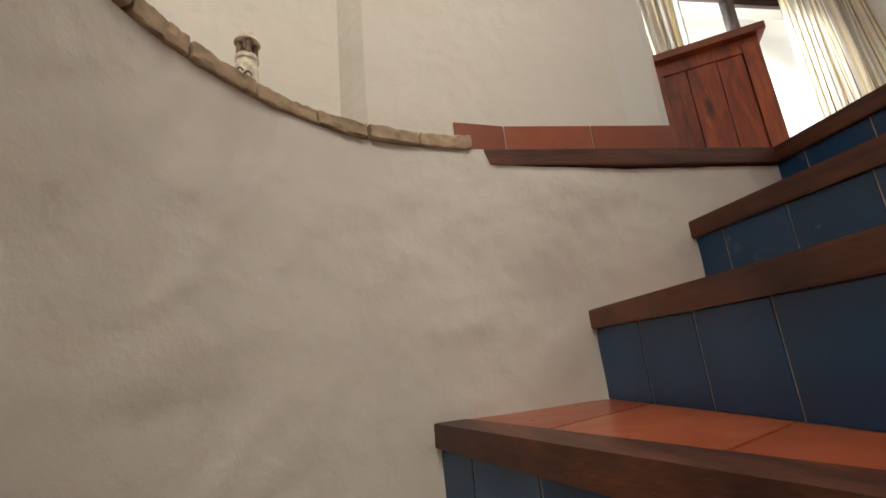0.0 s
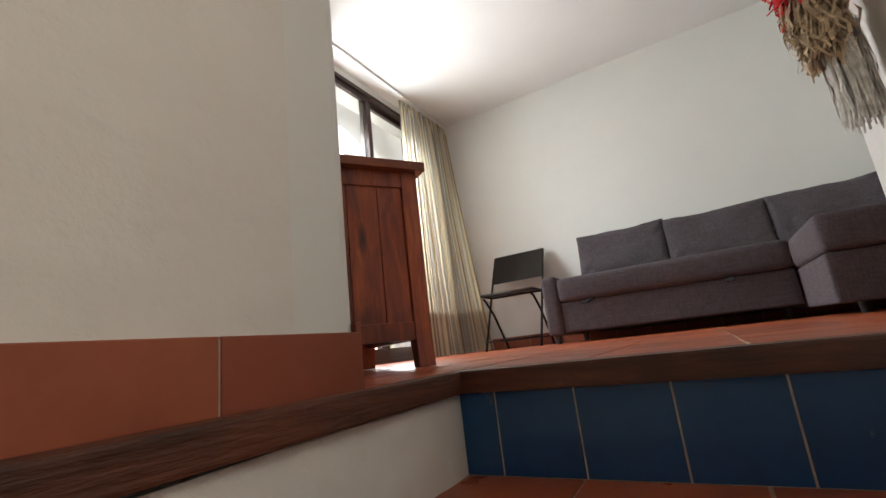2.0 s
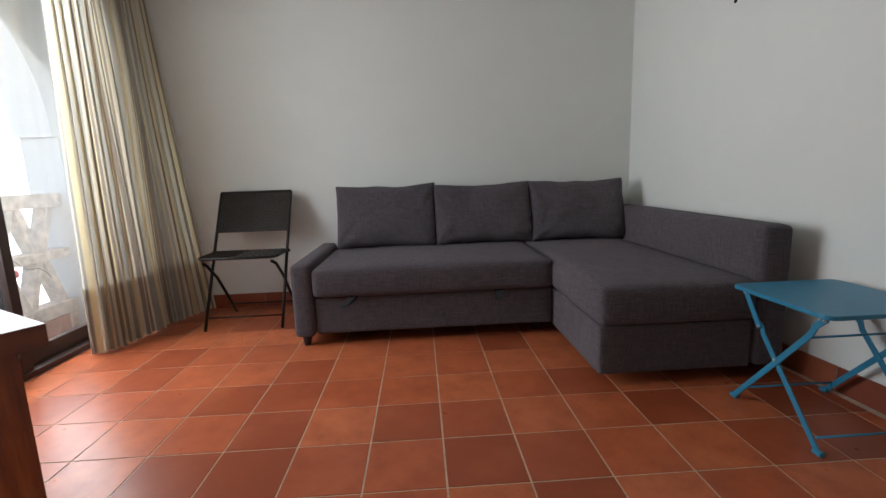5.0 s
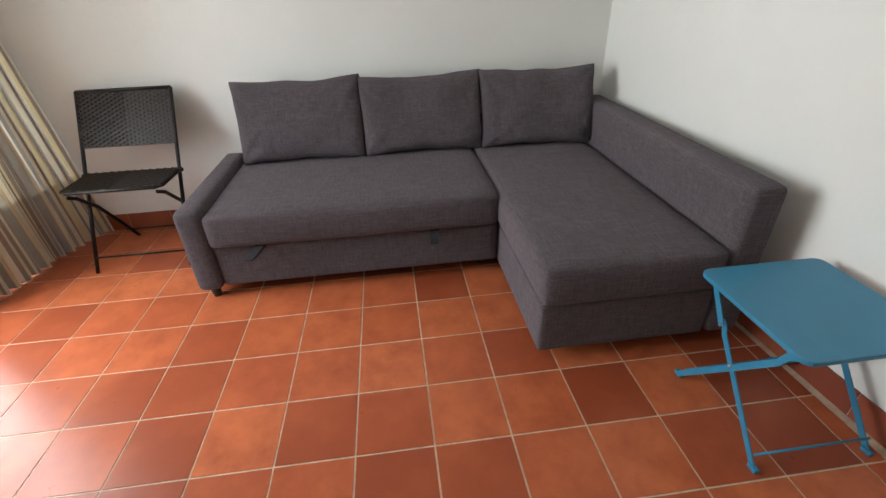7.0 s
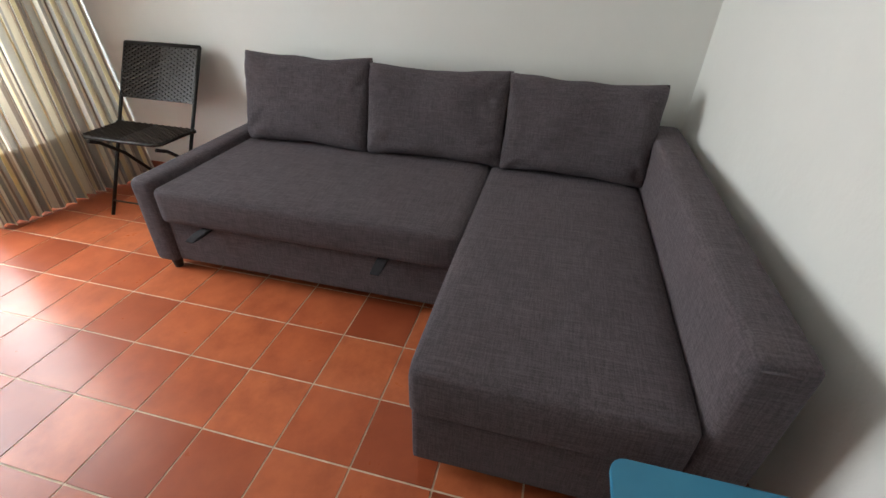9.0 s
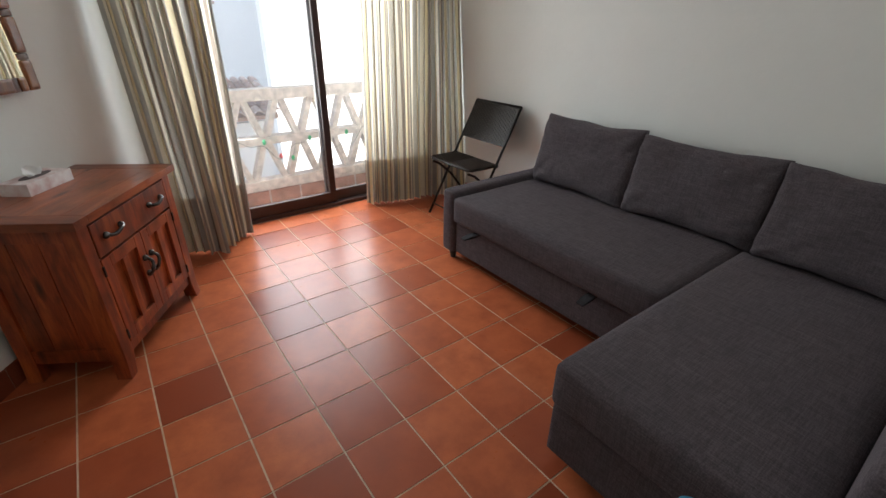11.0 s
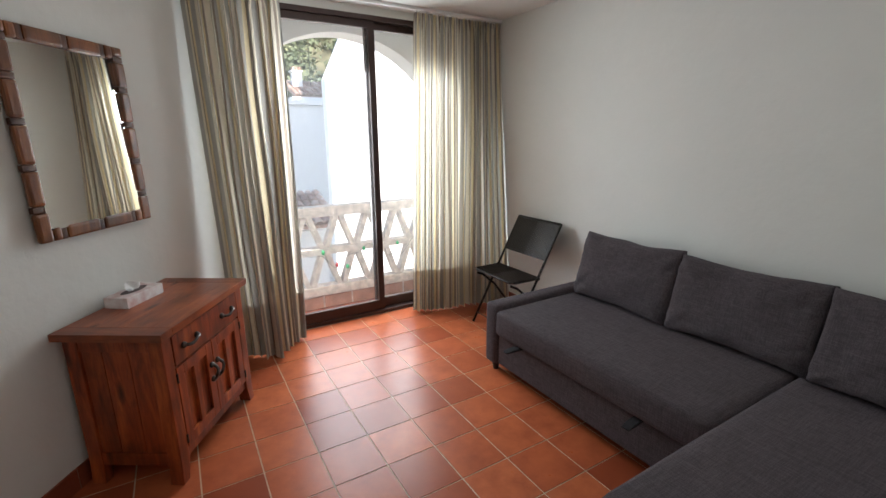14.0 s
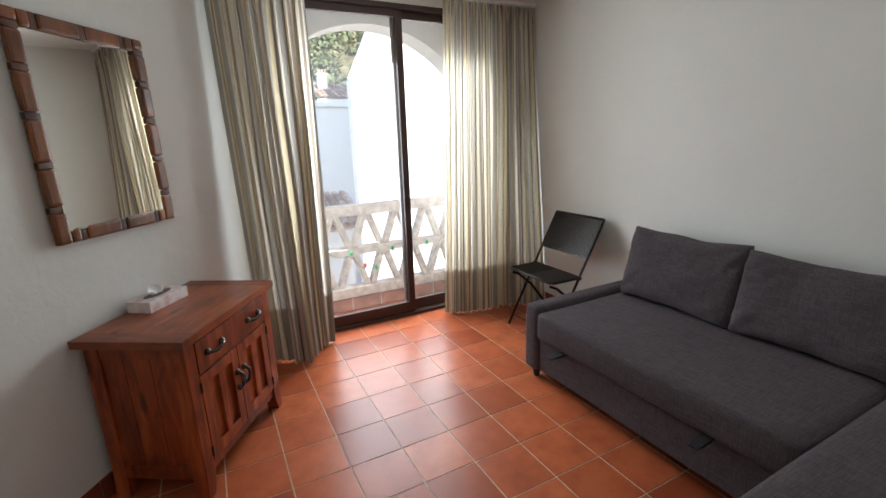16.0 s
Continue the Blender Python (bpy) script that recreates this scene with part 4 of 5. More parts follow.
# Balcony roof and end walls.
rect(bm, -1.4, 3.4, YN + 0.3, YA + YD, TOPZ, 3.149)
rect(bm, -1.4, -1.2, YN + 0.3, YA + YD, -0.3, TOPZ)
rect(bm, 3.2, 3.4, YN + 0.3, YA + YD, -0.3, TOPZ)
structure("upper_storey", bm, M_OUT)
bm = bmesh.new()
rect(bm, -3.4, 3.4, YN + 0.301, YA + YD, -6, -0.3)
structure("facade_below", bm, M_OUT)
rail = base("balcony_parapet", pose(0, YA + 0.05, 0), "pale stone lattice parapet of the balcony", "parapet")
RX0, RX1 = AX - AR - 0.049, AX + AR + 0.049
for z0, z1 in ((0.785, 0.875), (0.435, 0.497), (0.045, 0.134)):
    block("rail", M_CONC, rail, RX0, RX1, 0, 0.12, z0, z1, 0.005)
block("kerb", M_CONC, rail, RX0, RX1, 0.024, 0.12, BZ, 0.044, 0.0)
for k in range(9):
    a, b_ = max(RX0, -0.191 - 0.273 + 0.273 * k + 0.008), min(RX1, -0.191 + 0.273 * k - 0.008)
    if b_ - a > 0.03:
        block("kerb_brick", M_KERB, rail, a, b_, 0.016, 0.0235, BZ + 0.002, 0.036, 0.002)
for z0, z1, sh in ((0.498, 0.784, 0.0), (0.135, 0.434, 0.1475)):
    for k in range(-3, 5):
        xb = 0.668 + sh + k * 0.295
        for s in (-1, 1):
            xt = xb + s * 0.1475
            a, b_ = xt - s * 0.022, xb + s * 0.022
            if a < RX0 + 0.03 or a > RX1 - 0.03 or b_ < RX0 + 0.03 or b_ > RX1 - 0.03:
                continue
            bm = bmesh.new()
            h = 0.025
            upright(bm, [(a - h, z1), (b_ - h, z0), (b_ + h, z0), (a + h, z1)], 0.015 + 0.002 * s, 0.105 + 0.002 * s)
            part("brace", bm, M_CONC, rail, bevel=0.003)
lights = base("string_lights", pose(0, 0, 0), "string of small coloured lights along the lattice parapet", "string lights")
M_WIRE = plain("green_wire", (0.03, 0.06, 0.03), 0.6)
wire, bulbs = [], [(0.64, 0.46), (0.76, 0.33), (0.86, 0.30), (1.03, 0.45), (1.17, 0.32), (1.38, 0.46), (1.60, 0.40)]
for k in range(60):
    t = k / 59
    wire.append((0.35 + 1.5 * t, YA + 0.035, 0.40 + 0.07 * math.sin(17 * t) + 0.03 * math.sin(41 * t)))
bm = bmesh.new()
rod(bm, wire, 0.0018, 5)
part("wire", bm, M_WIRE, lights)
cols = [plain("green_bulb", (0.02, 0.4, 0.12), 0.3), plain("red_bulb", (0.6, 0.03, 0.03), 0.3)]
for k, (x, z) in enumerate(bulbs):
    bm = bmesh.new()
    bmesh.ops.create_uvsphere(bm, u_segments=8, v_segments=6, radius=0.016, matrix=Matrix.Translation((x, YA + 0.033, z)) @ Matrix.Diagonal((1, 1, 1.5, 1)))
    part("bulb", bm, cols[(0, 1, 0, 0, 1, 0, 1)[k]], lights, ("green bulb", "red bulb", "green bulb", "green bulb", "red bulb", "green bulb", "red bulb")[k], smooth=True)

# ---- tissue box ----
box = base("tissue_box", Matrix.Translation((-0.66, 0.60, CH)) @ pose(0, 0, 0, 0, 0, 54), "pale pink patterned tissue box with one tissue out", "tissue box")
m, n_, l_, b_ = mat("printed_card", 0.5)
no = mapped(n_, l_, noise_scale=16, detail=4)
r_ = ramp(n_, l_, no.outputs[0], [(0.35, (0.62, 0.42, 0.40)), (0.5, (0.72, 0.62, 0.60)), (0.65, (0.82, 0.78, 0.76))])
l_.new(r_.outputs[0], b_.inputs["Base Color"])
block("carton", m, box, -0.115, 0.115, -0.058, 0.058, 0.0, 0.05, 0.002)
# Flat dark disc on the carton, painting the shade inside the slot.
bm = bmesh.new()
bmesh.ops.create_circle(bm, cap_ends=True, segments=24, radius=1, matrix=Matrix.Translation((0, 0, 0.0515)) @ Matrix.Diagonal((0.075, 0.03, 1, 1)))
part("opening", bm, plain("slot_shade", (0.12, 0.09, 0.09), 0.8), box, "dark oval disc painted as the shaded opening")
bm = bmesh.new()
rng = random.Random(4)
g = []
for i in range(9):
    row = []
    for j in range(7):
        u, v = i / 8 * 2 - 1, j / 6
        w = 0.045 * (0.45 + 0.8 * v)
        row.append(bm.verts.new((u * w, 0.012 * math.sin(4 * u + 2.5 * v) * (0.3 + v) + 0.012 * v, 0.048 + 0.045 * v * (1 - 0.35 * abs(u)) + 0.004 * rng.uniform(-1, 1))))
    g.append(row)
for i in range(8):
    for j in range(6):
        bm.faces.new((g[i][j], g[i + 1][j], g[i + 1][j + 1], g[i][j + 1]))
part("tissue", bm, M_WHITE, box, "white paper tissue", smooth=True)

# ---- wall lamp ----
lamp = base("wall_lamp", pose(1.032, -2.0, 1.675), "dark pierced metal cone lamp on the white wall", "lamp")
bm = bmesh.new()
NR, NS, LH = 12, 20, 0.46
rows_ = []
for j in range(NR + 1):
    t = j / NR
    r = 0.006 + 0.115 * t
    rows_.append([bm.verts.new((r * math.cos(2 * math.pi * (k + 0.5 * (j % 2)) / NS), r * 0.55 * math.sin(2 * math.pi * (k + 0.5 * (j % 2)) / NS), LH * t)) for k in range(NS)])
for j in range(NR):
    for k in range(NS):
        a, b_, c_, d_ = rows_[j][k], rows_[j][(k + 1) % NS], rows_[j + 1][(k + 1) % NS], rows_[j + 1][k]
        tris = [(a, b_, d_), (b_, c_, d_)] if j % 2 else [(a, b_, c_), (a, c_, d_)]
        for q, tri in enumerate(tris):
            cen = sum((v.co for v in tri), Vector()) / 3
            if j < 2:
                bm.faces.new(tri)
                continue
            ins = [bm.verts.new(v.co.lerp(cen, 0.42)) for v in tri]
            for e in range(3):
                bm.faces.new((tri[e], tri[(e + 1) % 3], ins[(e + 1) % 3], ins[e]))
part("shade", bm, plain("rusty_dark_metal", (0.03, 0.018, 0.013), 0.55, 0.5, vary=0.4, scale=30), lamp, "pierced dark metal cone")
block("wall_plate", M_BLACK, lamp, -0.05, 0.05, -0.055, -0.045, LH - 0.06, LH + 0.04, 0.002)
bm = bmesh.new()
rod(bm, [(0, -0.045, LH - 0.01), (0, 0, LH - 0.01)], 0.006)
part("arm", bm, M_BLACK, lamp, smooth=True)
bm = bmesh.new()
bmesh.ops.create_uvsphere(bm, u_segments=10, v_segments=8, radius=0.008, matrix=Matrix.Translation((0, 0, 0)))
part("finial", bm, M_BLACK, lamp, smooth=True)

# ---- shaggy garland ----
garland = base("shaggy_garland", pose(-1.022, -0.945, 0), "shaggy hanging garland of red, orange and beige cloth strips", "wall hanging")
bm = bmesh.new()
rod(bm, [(0, 0, 0.45), (0, 0, HC - 0.002)], 0.004)
part("cord", bm, plain("beige_cord", (0.45, 0.38, 0.28), 0.9), garland)
rng = random.Random(11)
bands = [("white", (0.80, 0.77, 0.70), 0.285, 0.47), ("tan", (0.58, 0.45, 0.30), 0.425, 0.56), ("red", (0.74, 0.035, 0.045), 0.53, 0.62), ("orange", (0.85, 0.21, 0.05), 0.63, 0.72),
         ("beige", (0.52, 0.42, 0.28), 0.73, 0.86), ("red", (0.74, 0.035, 0.045), 0.87, 1.0), ("orange", (0.85, 0.21, 0.05), 1.01, 1.14), ("beige", (0.52, 0.42, 0.28), 1.15, 1.26)]
for name_, c3, z0, z1 in bands:
    bm = bmesh.new()
    long_ = name_ == "white"
    for q in range(150 if long_ else 750):
        a = rng.uniform(0, 2 * math.pi)
        zt = rng.uniform(z0 + 0.02, z1)
        r0 = rng.uniform(0.003, 0.030)
        p = Vector((r0 * math.cos(a), r0 * math.sin(a), zt))
        if long_:
            p = Vector((0.02 * math.cos(a) + 0.01, 0.022 * math.sin(a) - 0.02, z1 - 0.01))
        L_ = rng.uniform(0.035, 0.065) if not long_ else p.z - z0 - rng.uniform(0, 0.03)
        w = rng.uniform(0.0018, 0.0040) if not long_ else rng.uniform(0.0015, 0.003)
        out_ = Vector((math.cos(a + rng.uniform(-0.6, 0.6)), math.sin(a + rng.uniform(-0.6, 0.6)), 0))
        side_ = out_.cross(Vector((0, 0, 1)))
        prev = None
        curl = rng.uniform(-0.02, 0.02)
        for s in range(5):
            t = s / 4
            o = out_ * (0.018 * math.sin(1.9 * t) * (0.15 if long_ else 0.5 if name_ == "tan" else 1) + 0.006 * rng.uniform(-1, 1)) + side_ * curl * t * t * (0.3 if long_ else 1)
            c_ = p + o + Vector((0, 0, -L_ * t))
            ww = w * (1 - 0.5 * t)
            cur = (bm.verts.new(c_ - side_ * ww + out_ * rng.uniform(-1, 1) * ww), bm.verts.new(c_ + side_ * ww))
            if prev:
                bm.faces.new((prev[0], prev[1], cur[1], cur[0]))
            prev = cur
    part("fringe_band", bm, plain("cloth_strips_" + name_, c3, 0.95, vary=0.35, scale=60), garland, name_ + " cloth strips")

# ---- ornament ----
orn = base("chimney_ornament", pose(-2.366, -0.235, -0.03), "small white and brown ceramic chimney ornament on the ledge", "ornament")
M_ORN = plain("speckled_ceramic", (0.62, 0.55, 0.46), 0.7, vary=0.45, scale=70, bmp=0.5)
M_ORNB = plain("brown_glaze", (0.16, 0.10, 0.07), 0.6, vary=0.4, scale=50)
bm = bmesh.new()
bmesh.ops.create_cone(bm, cap_ends=True, segments=20, radius1=0.042, radius2=0.022, depth=0.30, matrix=Matrix.Translation((0, 0, 0.15)))
part("body", bm, M_ORN, orn, smooth=True)
for z, r in ((0.12, 0.036), (0.2, 0.031), (0.29, 0.026)):
    bm = bmesh.new()
    bmesh.ops.create_cone(bm, cap_ends=True, segments=20, radius1=r, radius2=r, depth=0.012, matrix=Matrix.Translation((0, 0, z)))
    part("collar", bm, M_ORN, orn, bevel=0.003)
for k, (a, z) in enumerate(((-1.9, 0.245), (-1.2, 0.235), (-2.3, 0.17), (-1.5, 0.16), (-0.9, 0.165), (-1.8, 0.10), (-1.1, 0.09))):
    bm = bmesh.new()
    rr = 0.0425 - 0.020 * z / 0.30
    rod(bm, [(rr * math.cos(a + 0.32 * q), rr * math.sin(a + 0.32 * q), z + 0.009 * (1 - q * q)) for q in (-1, -0.5, 0, 0.5, 1)], 0.0022, 5)
    part("arch_mark", bm, M_ORNB, orn, "dark brown painted arch")
for k in range(4):
    a = k * math.pi / 2 + 0.4
    bm = bmesh.new()
    bmesh.ops.create_cone(bm, cap_ends=True, segments=8, radius1=0.007, radius2=0.007, depth=0.04, matrix=Matrix.Translation((0.017 * math.cos(a), 0.017 * math.sin(a), 0.314)))
    part("pillar", bm, M_ORNB, orn)
bm = bmesh.new()
bmesh.ops.create_cone(bm, cap_ends=True, segments=20, radius1=0.030, radius2=0.02, depth=0.022, matrix=Matrix.Translation((0, 0, 0.344)))
part("cap", bm, M_ORN, orn, bevel=0.003)

# ---- outside ----
bm = bmesh.new()
rect(bm, -900, 900, -900, 900, -6.2, -6.0)
structure("ground", bm, plain("dusty_ground", (0.2, 0.17, 0.12), 0.9))


def barrel_roof(name, parent, x0, x1, y0, z0, y1, z1, pitch, per):
    """Rows of curved clay tiles from the eave (y0, z0) up to the ridge (y1, z1)."""
    bm = bmesh.new()
    upright_pts = [(y0 + 0.05, z0 - 0.05), (y1, z1 - 0.05), (y1, z1), (y0 + 0.05, z0)]
    a, b_ = [bm.verts.new((x0, y, z)) for y, z in upright_pts], [bm.verts.new((x1, y, z)) for y, z in upright_pts]
    bm.faces.new(a)
    bm.faces.new(b_[::-1])
    for i in range(4):
        j = (i + 1) % 4
        bm.faces.new((a[i], b_[i], b_[j], a[j]))
    part("roof", bm, M_ROOF, parent)
    me = None
    d = Vector((0, y1 - y0, z1 - z0))
    ln = d.length / per
    ang = math.degrees(math.atan2(z1 - z0, y1 - y0))
    k = 0
    while x0 + (k + 0.5) * pitch < x1:
        for j in range(per):
            if me is None:
                bm = bmesh.new()
                outer_, inner_ = [], []
                for s in range(7):
                    a0 = math.pi * s / 6
                    for yy, rr in ((0, 0.50), (ln * 1.12, 0.42)):
                        outer_.append(bm.verts.new((pitch * rr * math.cos(a0), yy, pitch * rr * 0.8 * math.sin(a0) + (0.02 if yy == 0 else 0.0))))
                        inner_.append(bm.verts.new((pitch * (rr - 0.07) * math.cos(a0), yy, pitch * (rr - 0.07) * 0.8 * math.sin(a0) + (0.02 if yy == 0 else 0.0))))
                for s in range(6):
                    bm.faces.new((outer_[2 * s], outer_[2 * s + 2], outer_[2 * s + 3], outer_[2 * s + 1]))
                    bm.faces.new((outer_[2 * s], inner_[2 * s], inner_[2 * s + 2], outer_[2 * s + 2]))
                ob = part(name, bm, M_ROOF, parent)
                me = ob.data
            else:
                ob = new(name, me)
                ob.parent = parent
            ob.matrix_basis = pose(x0 + (k + 0.5) * pitch, y0 + d.y / per * j, z0 + d.z / per * j + 0.01, ang, 0, 0)
        k += 1


house = base("neighbour_house", pose(0, 0, 0), "tall white rendered house with a steep gable edge", "house")
bm = bmesh.new()
# Gable carried up to z 7, out of view, to shade the lower house.
upright(bm, [(2.57, -6), (9, -6), (9, 7), (4.6, 7), (3.0, 3.55), (2.59, 2.68)], 8, 8.3)
upright(bm, [(5.4, -6), (9, -6), (9, 6.9), (5.4, 6.9)], 8.3, 13)
part("wall", bm, M_OUT, house)
bm = bmesh.new()
rod(bm, [(2.56, 8.03, 2.69), (3.0, 8.03, 3.57), (4.55, 8.03, 6.92)], 0.03, 6)
part("verge", bm, M_OUT, house, "white rendered verge")
house2 = base("lower_house", pose(0, 0, 0), "white house with a flat terrace and clay roof behind", "house")
bm = bmesh.new()
rect(bm, -4, 7, 14, 15, -6, 2.55)
rect(bm, -4, 7, 13.9, 15, 2.56, 2.72)
rect(bm, 3.5, 7, 15.01, 18, -6, 2.9)
part("wall", bm, M_OUT, house2)
barrel_roof("roof_tile", house2, 3.62, 7, 15.05, 2.93, 17.2, 3.62, 0.2, 5)
bm = bmesh.new()
rect(bm, 3.85, 4.2, 16.2, 16.5, 3.3, 3.9)
rect(bm, 3.80, 4.25, 16.15, 16.55, 3.9, 3.94)
part("chimney", bm, M_OUT, house2)
for x in (3.87, 3.98, 4.09):
    block("chimney_tile", M_ROOF, house2, x, x + 0.08, 16.2, 16.5, 3.94, 4.08, 0.01)
# Solid brown patches; the shade inside four small holes is put into colour.
for x in (2.86, 3.06):
    for z in (1.86, 2.09):
        block("vent_hole", M_ROOF, house2, x - 0.035, x + 0.035, 13.99, 14.001, z - 0.04, z + 0.04, 0)
antenna = base("antenna", pose(4.62, 16.6, 3.4), "thin grey roof antenna on the clay roof", "antenna")
bm = bmesh.new()
rod(bm, [(0, 0, 0), (0, 0, 1.5)], 0.015, 6)
part("mast", bm, M_BLACK, antenna)
for z in (1.1, 1.3, 1.48):
    block("antenna_rod", M_BLACK, antenna, -0.45, 0.35, -0.01, 0.01, z, z + 0.02, 0)
shed = base("low_roofed_house", pose(0, 0, 0), "low white house with an old barrel tile roof", "house")
bm = bmesh.new()
rect(bm, -3, 1.45, 4.75, 6.2, -6, 0.12)
part("wall", bm, M_OUT, shed)
barrel_roof("roof_tile", shed, -0.5, 1.58, 4.55, 0.22, 5.6, 0.58, 0.125, 6)

bm = bmesh.new()
rng = random.Random(7)
nx_, ny_ = 40, 16
hg = [[bm.verts.new((-60 + 200 * i / nx_, 40 + 110 * j / ny_, -6 + 62 * (j / ny_) ** 1.15 + 3 * noise.noise(Vector((i * 0.4, j * 0.5, 0)))) ) for i in range(nx_ + 1)] for j in range(ny_ + 1)]
for j in range(ny_):
    for i in range(nx_):
        bm.faces.new((hg[j][i], hg[j][i + 1], hg[j + 1][i + 1], hg[j + 1][i]))
hill = structure("hillside", bm, plain("scrub_ground", (0.12, 0.11, 0.06), 0.95, vary=0.4, scale=0.4))
verts, faces = [], []
for q in range(900):
    cx_, jj = rng.uniform(0, 60), rng.uniform(0.0, 0.9)
    cy_ = 40 + 110 * jj
    cz_ = -6 + 62 * jj ** 1.15
    R_ = rng.uniform(1.2, 3.2)
    for w in range(70):
        v = Vector((rng.gauss(0, 1), rng.gauss(0, 1), rng.gauss(0, 1))).normalized()
        rr = R_ * rng.uniform(0.6, 1.05) * (0.8 + 0.3 * noise.noise(v * 2 + Vector((q, 0, 0))))
        c_ = Vector((cx_, cy_, cz_ + R_ * 0.8)) + Vector((v.x * rr, v.y * rr, v.z * rr * 0.9))
        t1 = v.orthogonal().normalized() * R_ * rng.uniform(0.10, 0.2)
        t1.rotate(Euler((rng.uniform(-0.7, 0.7), rng.uniform(-0.7, 0.7), rng.uniform(0, 6))))
        t2 = v.cross(t1)
        k = len(verts)
        verts += [tuple(c_ + t1), tuple(c_ + t2), tuple(c_ - t1), tuple(c_ - t2)]
        faces.append((k, k + 1, k + 2, k + 3))
me = bpy.data.meshes.new("hillside_trees")
me.from_pydata(verts, [], faces)
m, n_, l_, b_ = mat("pine_foliage", 0.8)
no = mapped(n_, l_, noise_scale=0.35, detail=4)
r_ = ramp(n_, l_, no.outputs[0], [(0.3, (0.06, 0.08, 0.045)), (0.55, (0.12, 0.14, 0.07)), (0.75, (0.24, 0.24, 0.12))])
l_.new(r_.outputs[0], b_.inputs["Base Color"])
me.materials.append(m)
tagged(new("hillside_trees", me), "dense green pine trees on the far hillside", "trees", "", "stuff")

# ---- brick coping ----
coping = tagged(new("brick_coping"), "old clay brick coping on the curved stair wall", "", "", "structure")
rng = random.Random(5)
a_list = [0.2, 13, 25, 36.3, 49, 61.3, 71, 84, 97]
for q, (a0, a1) in enumerate(zip(a_list, a_list[1:])):
    bm = bmesh.new()
    g0, g1 = radians(90 + a0 + 0.25), radians(90 + a1 - 0.25)
    pts = []
    nseg = 4
    jit = rng.uniform(-0.004, 0.004)
    for s in range(nseg + 1):
        a = g0 + (g1 - g0) * s / nseg
        pts.append((CC.x + (CR - 0.018 + jit) * math.cos(a), CC.y + (CR - 0.018 + jit) * math.sin(a)))
    back_ = []
    for s in range(nseg + 1):
        a = g0 + (g1 - g0) * s / nseg
        back_.append((CC.x + (CR + 0.09) * math.cos(a), min(CC.y + (CR + 0.09) * math.sin(a), YB - 0.003)))
    zt = 0.019 + rng.uniform(-0.002, 0.002)
    prism(bm, pts + back_[::-1], -0.0075, zt)
    bmesh.ops.subdivide_edges(bm, edges=list(bm.edges), cuts=2, use_grid_fill=True)
    for v in bm.verts:
        v.co += Vector((rng.uniform(-1, 1), rng.uniform(-1, 1), rng.uniform(-1, 1))) * 0.0018
    ob = finish("brick", bm, M_BRICK, coping, bevel=0.002)
bm = bmesh.new()
for q in range(6):
    x = -1.895 + 0.0072 * q + rng.uniform(-0.001, 0.001)
    top = -0.001 - 0.005 * math.sin(q * 1.9) ** 2
    prism(bm, [(x, -0.284 - rng.uniform(0, 0.003)), (x, -0.24), (x + 0.0080, -0.24), (x + 0.0080, -0.284 - rng.uniform(0, 0.003))], -0.062 - rng.uniform(0, 0.008), top)
bmesh.ops.subdivide_edges(bm, edges=list(bm.edges), cuts=3, use_grid_fill=True)
for v in bm.verts:
    v.co += Vector([noise.noise(v.co * 90 + Vector((9 * k, 0, 0))) for k in range(3)]) * 0.005
structure("mortar_gap", bm, M_ROUGH)

# ---- riser and tread tiles ----
for i, ys in enumerate(([-0.337, -0.484, -0.634, -0.78, -0.93], [-0.341, -0.490, -0.635, -0.785, -0.935], [-0.402, -0.547, -0.69, -0.84, -0.985])):
    xs = {p[1]: p[0] for p in steps[i]}
    keys_ = sorted(xs, reverse=True)

    def xat(y):
        return float(np.interp(-y, [-k_ for k_ in keys_], [xs[k_] for k_ in keys_]))

    cuts = [-0.2625 if i < 2 else -0.225] + ys + [-1.0]
    for y1_, y0_ in zip(cuts, cuts[1:]):
        if y1_ - y0_ < 0.02:
            continue
        bm = bmesh.new()
        g = 0.0016
        a, b_ = xat(y1_) + 0.012, xat(y0_) + 0.012
        prism(bm, [(a, y1_ - g), (b_, y0_ + g), (b_ + 0.006, y0_ + g), (a + 0.006, y1_ - g)], -RISE * (i + 1) - 0.001, -RISE * i - 0.0425)
        finish("riser_tile", bm, M_BLUE, stair, bevel=0.0012)
for k in range(3, len(steps)):
    line = steps[k]
    total = [0.0]
    for p, q in zip(line, line[1:]):
        total.append(total[-1] + math.dist(p, q))
    off = strip(line, 0.012)
    m_ = max(1, round(total[-1] / 0.155))
    for s in range(m_):
        t0, t1 = total[-1] * s / m_ + 0.0022, total[-1] * (s + 1) / m_ - 0.0022
        f = [(float(np.interp(t, total, [p[0] for p in off])), float(np.interp(t, total, [p[1] for p in off]))) for t in (t0, (t0 + t1) / 2, t1)]
        bk = strip(f, 0.006)
        bm = bmesh.new()
        prism(bm, f + bk[::-1], -RISE * (k + 1) - 0.001, -RISE * k - 0.0425)
        finish("riser_tile", bm, M_BLUE, stair, bevel=0.001)


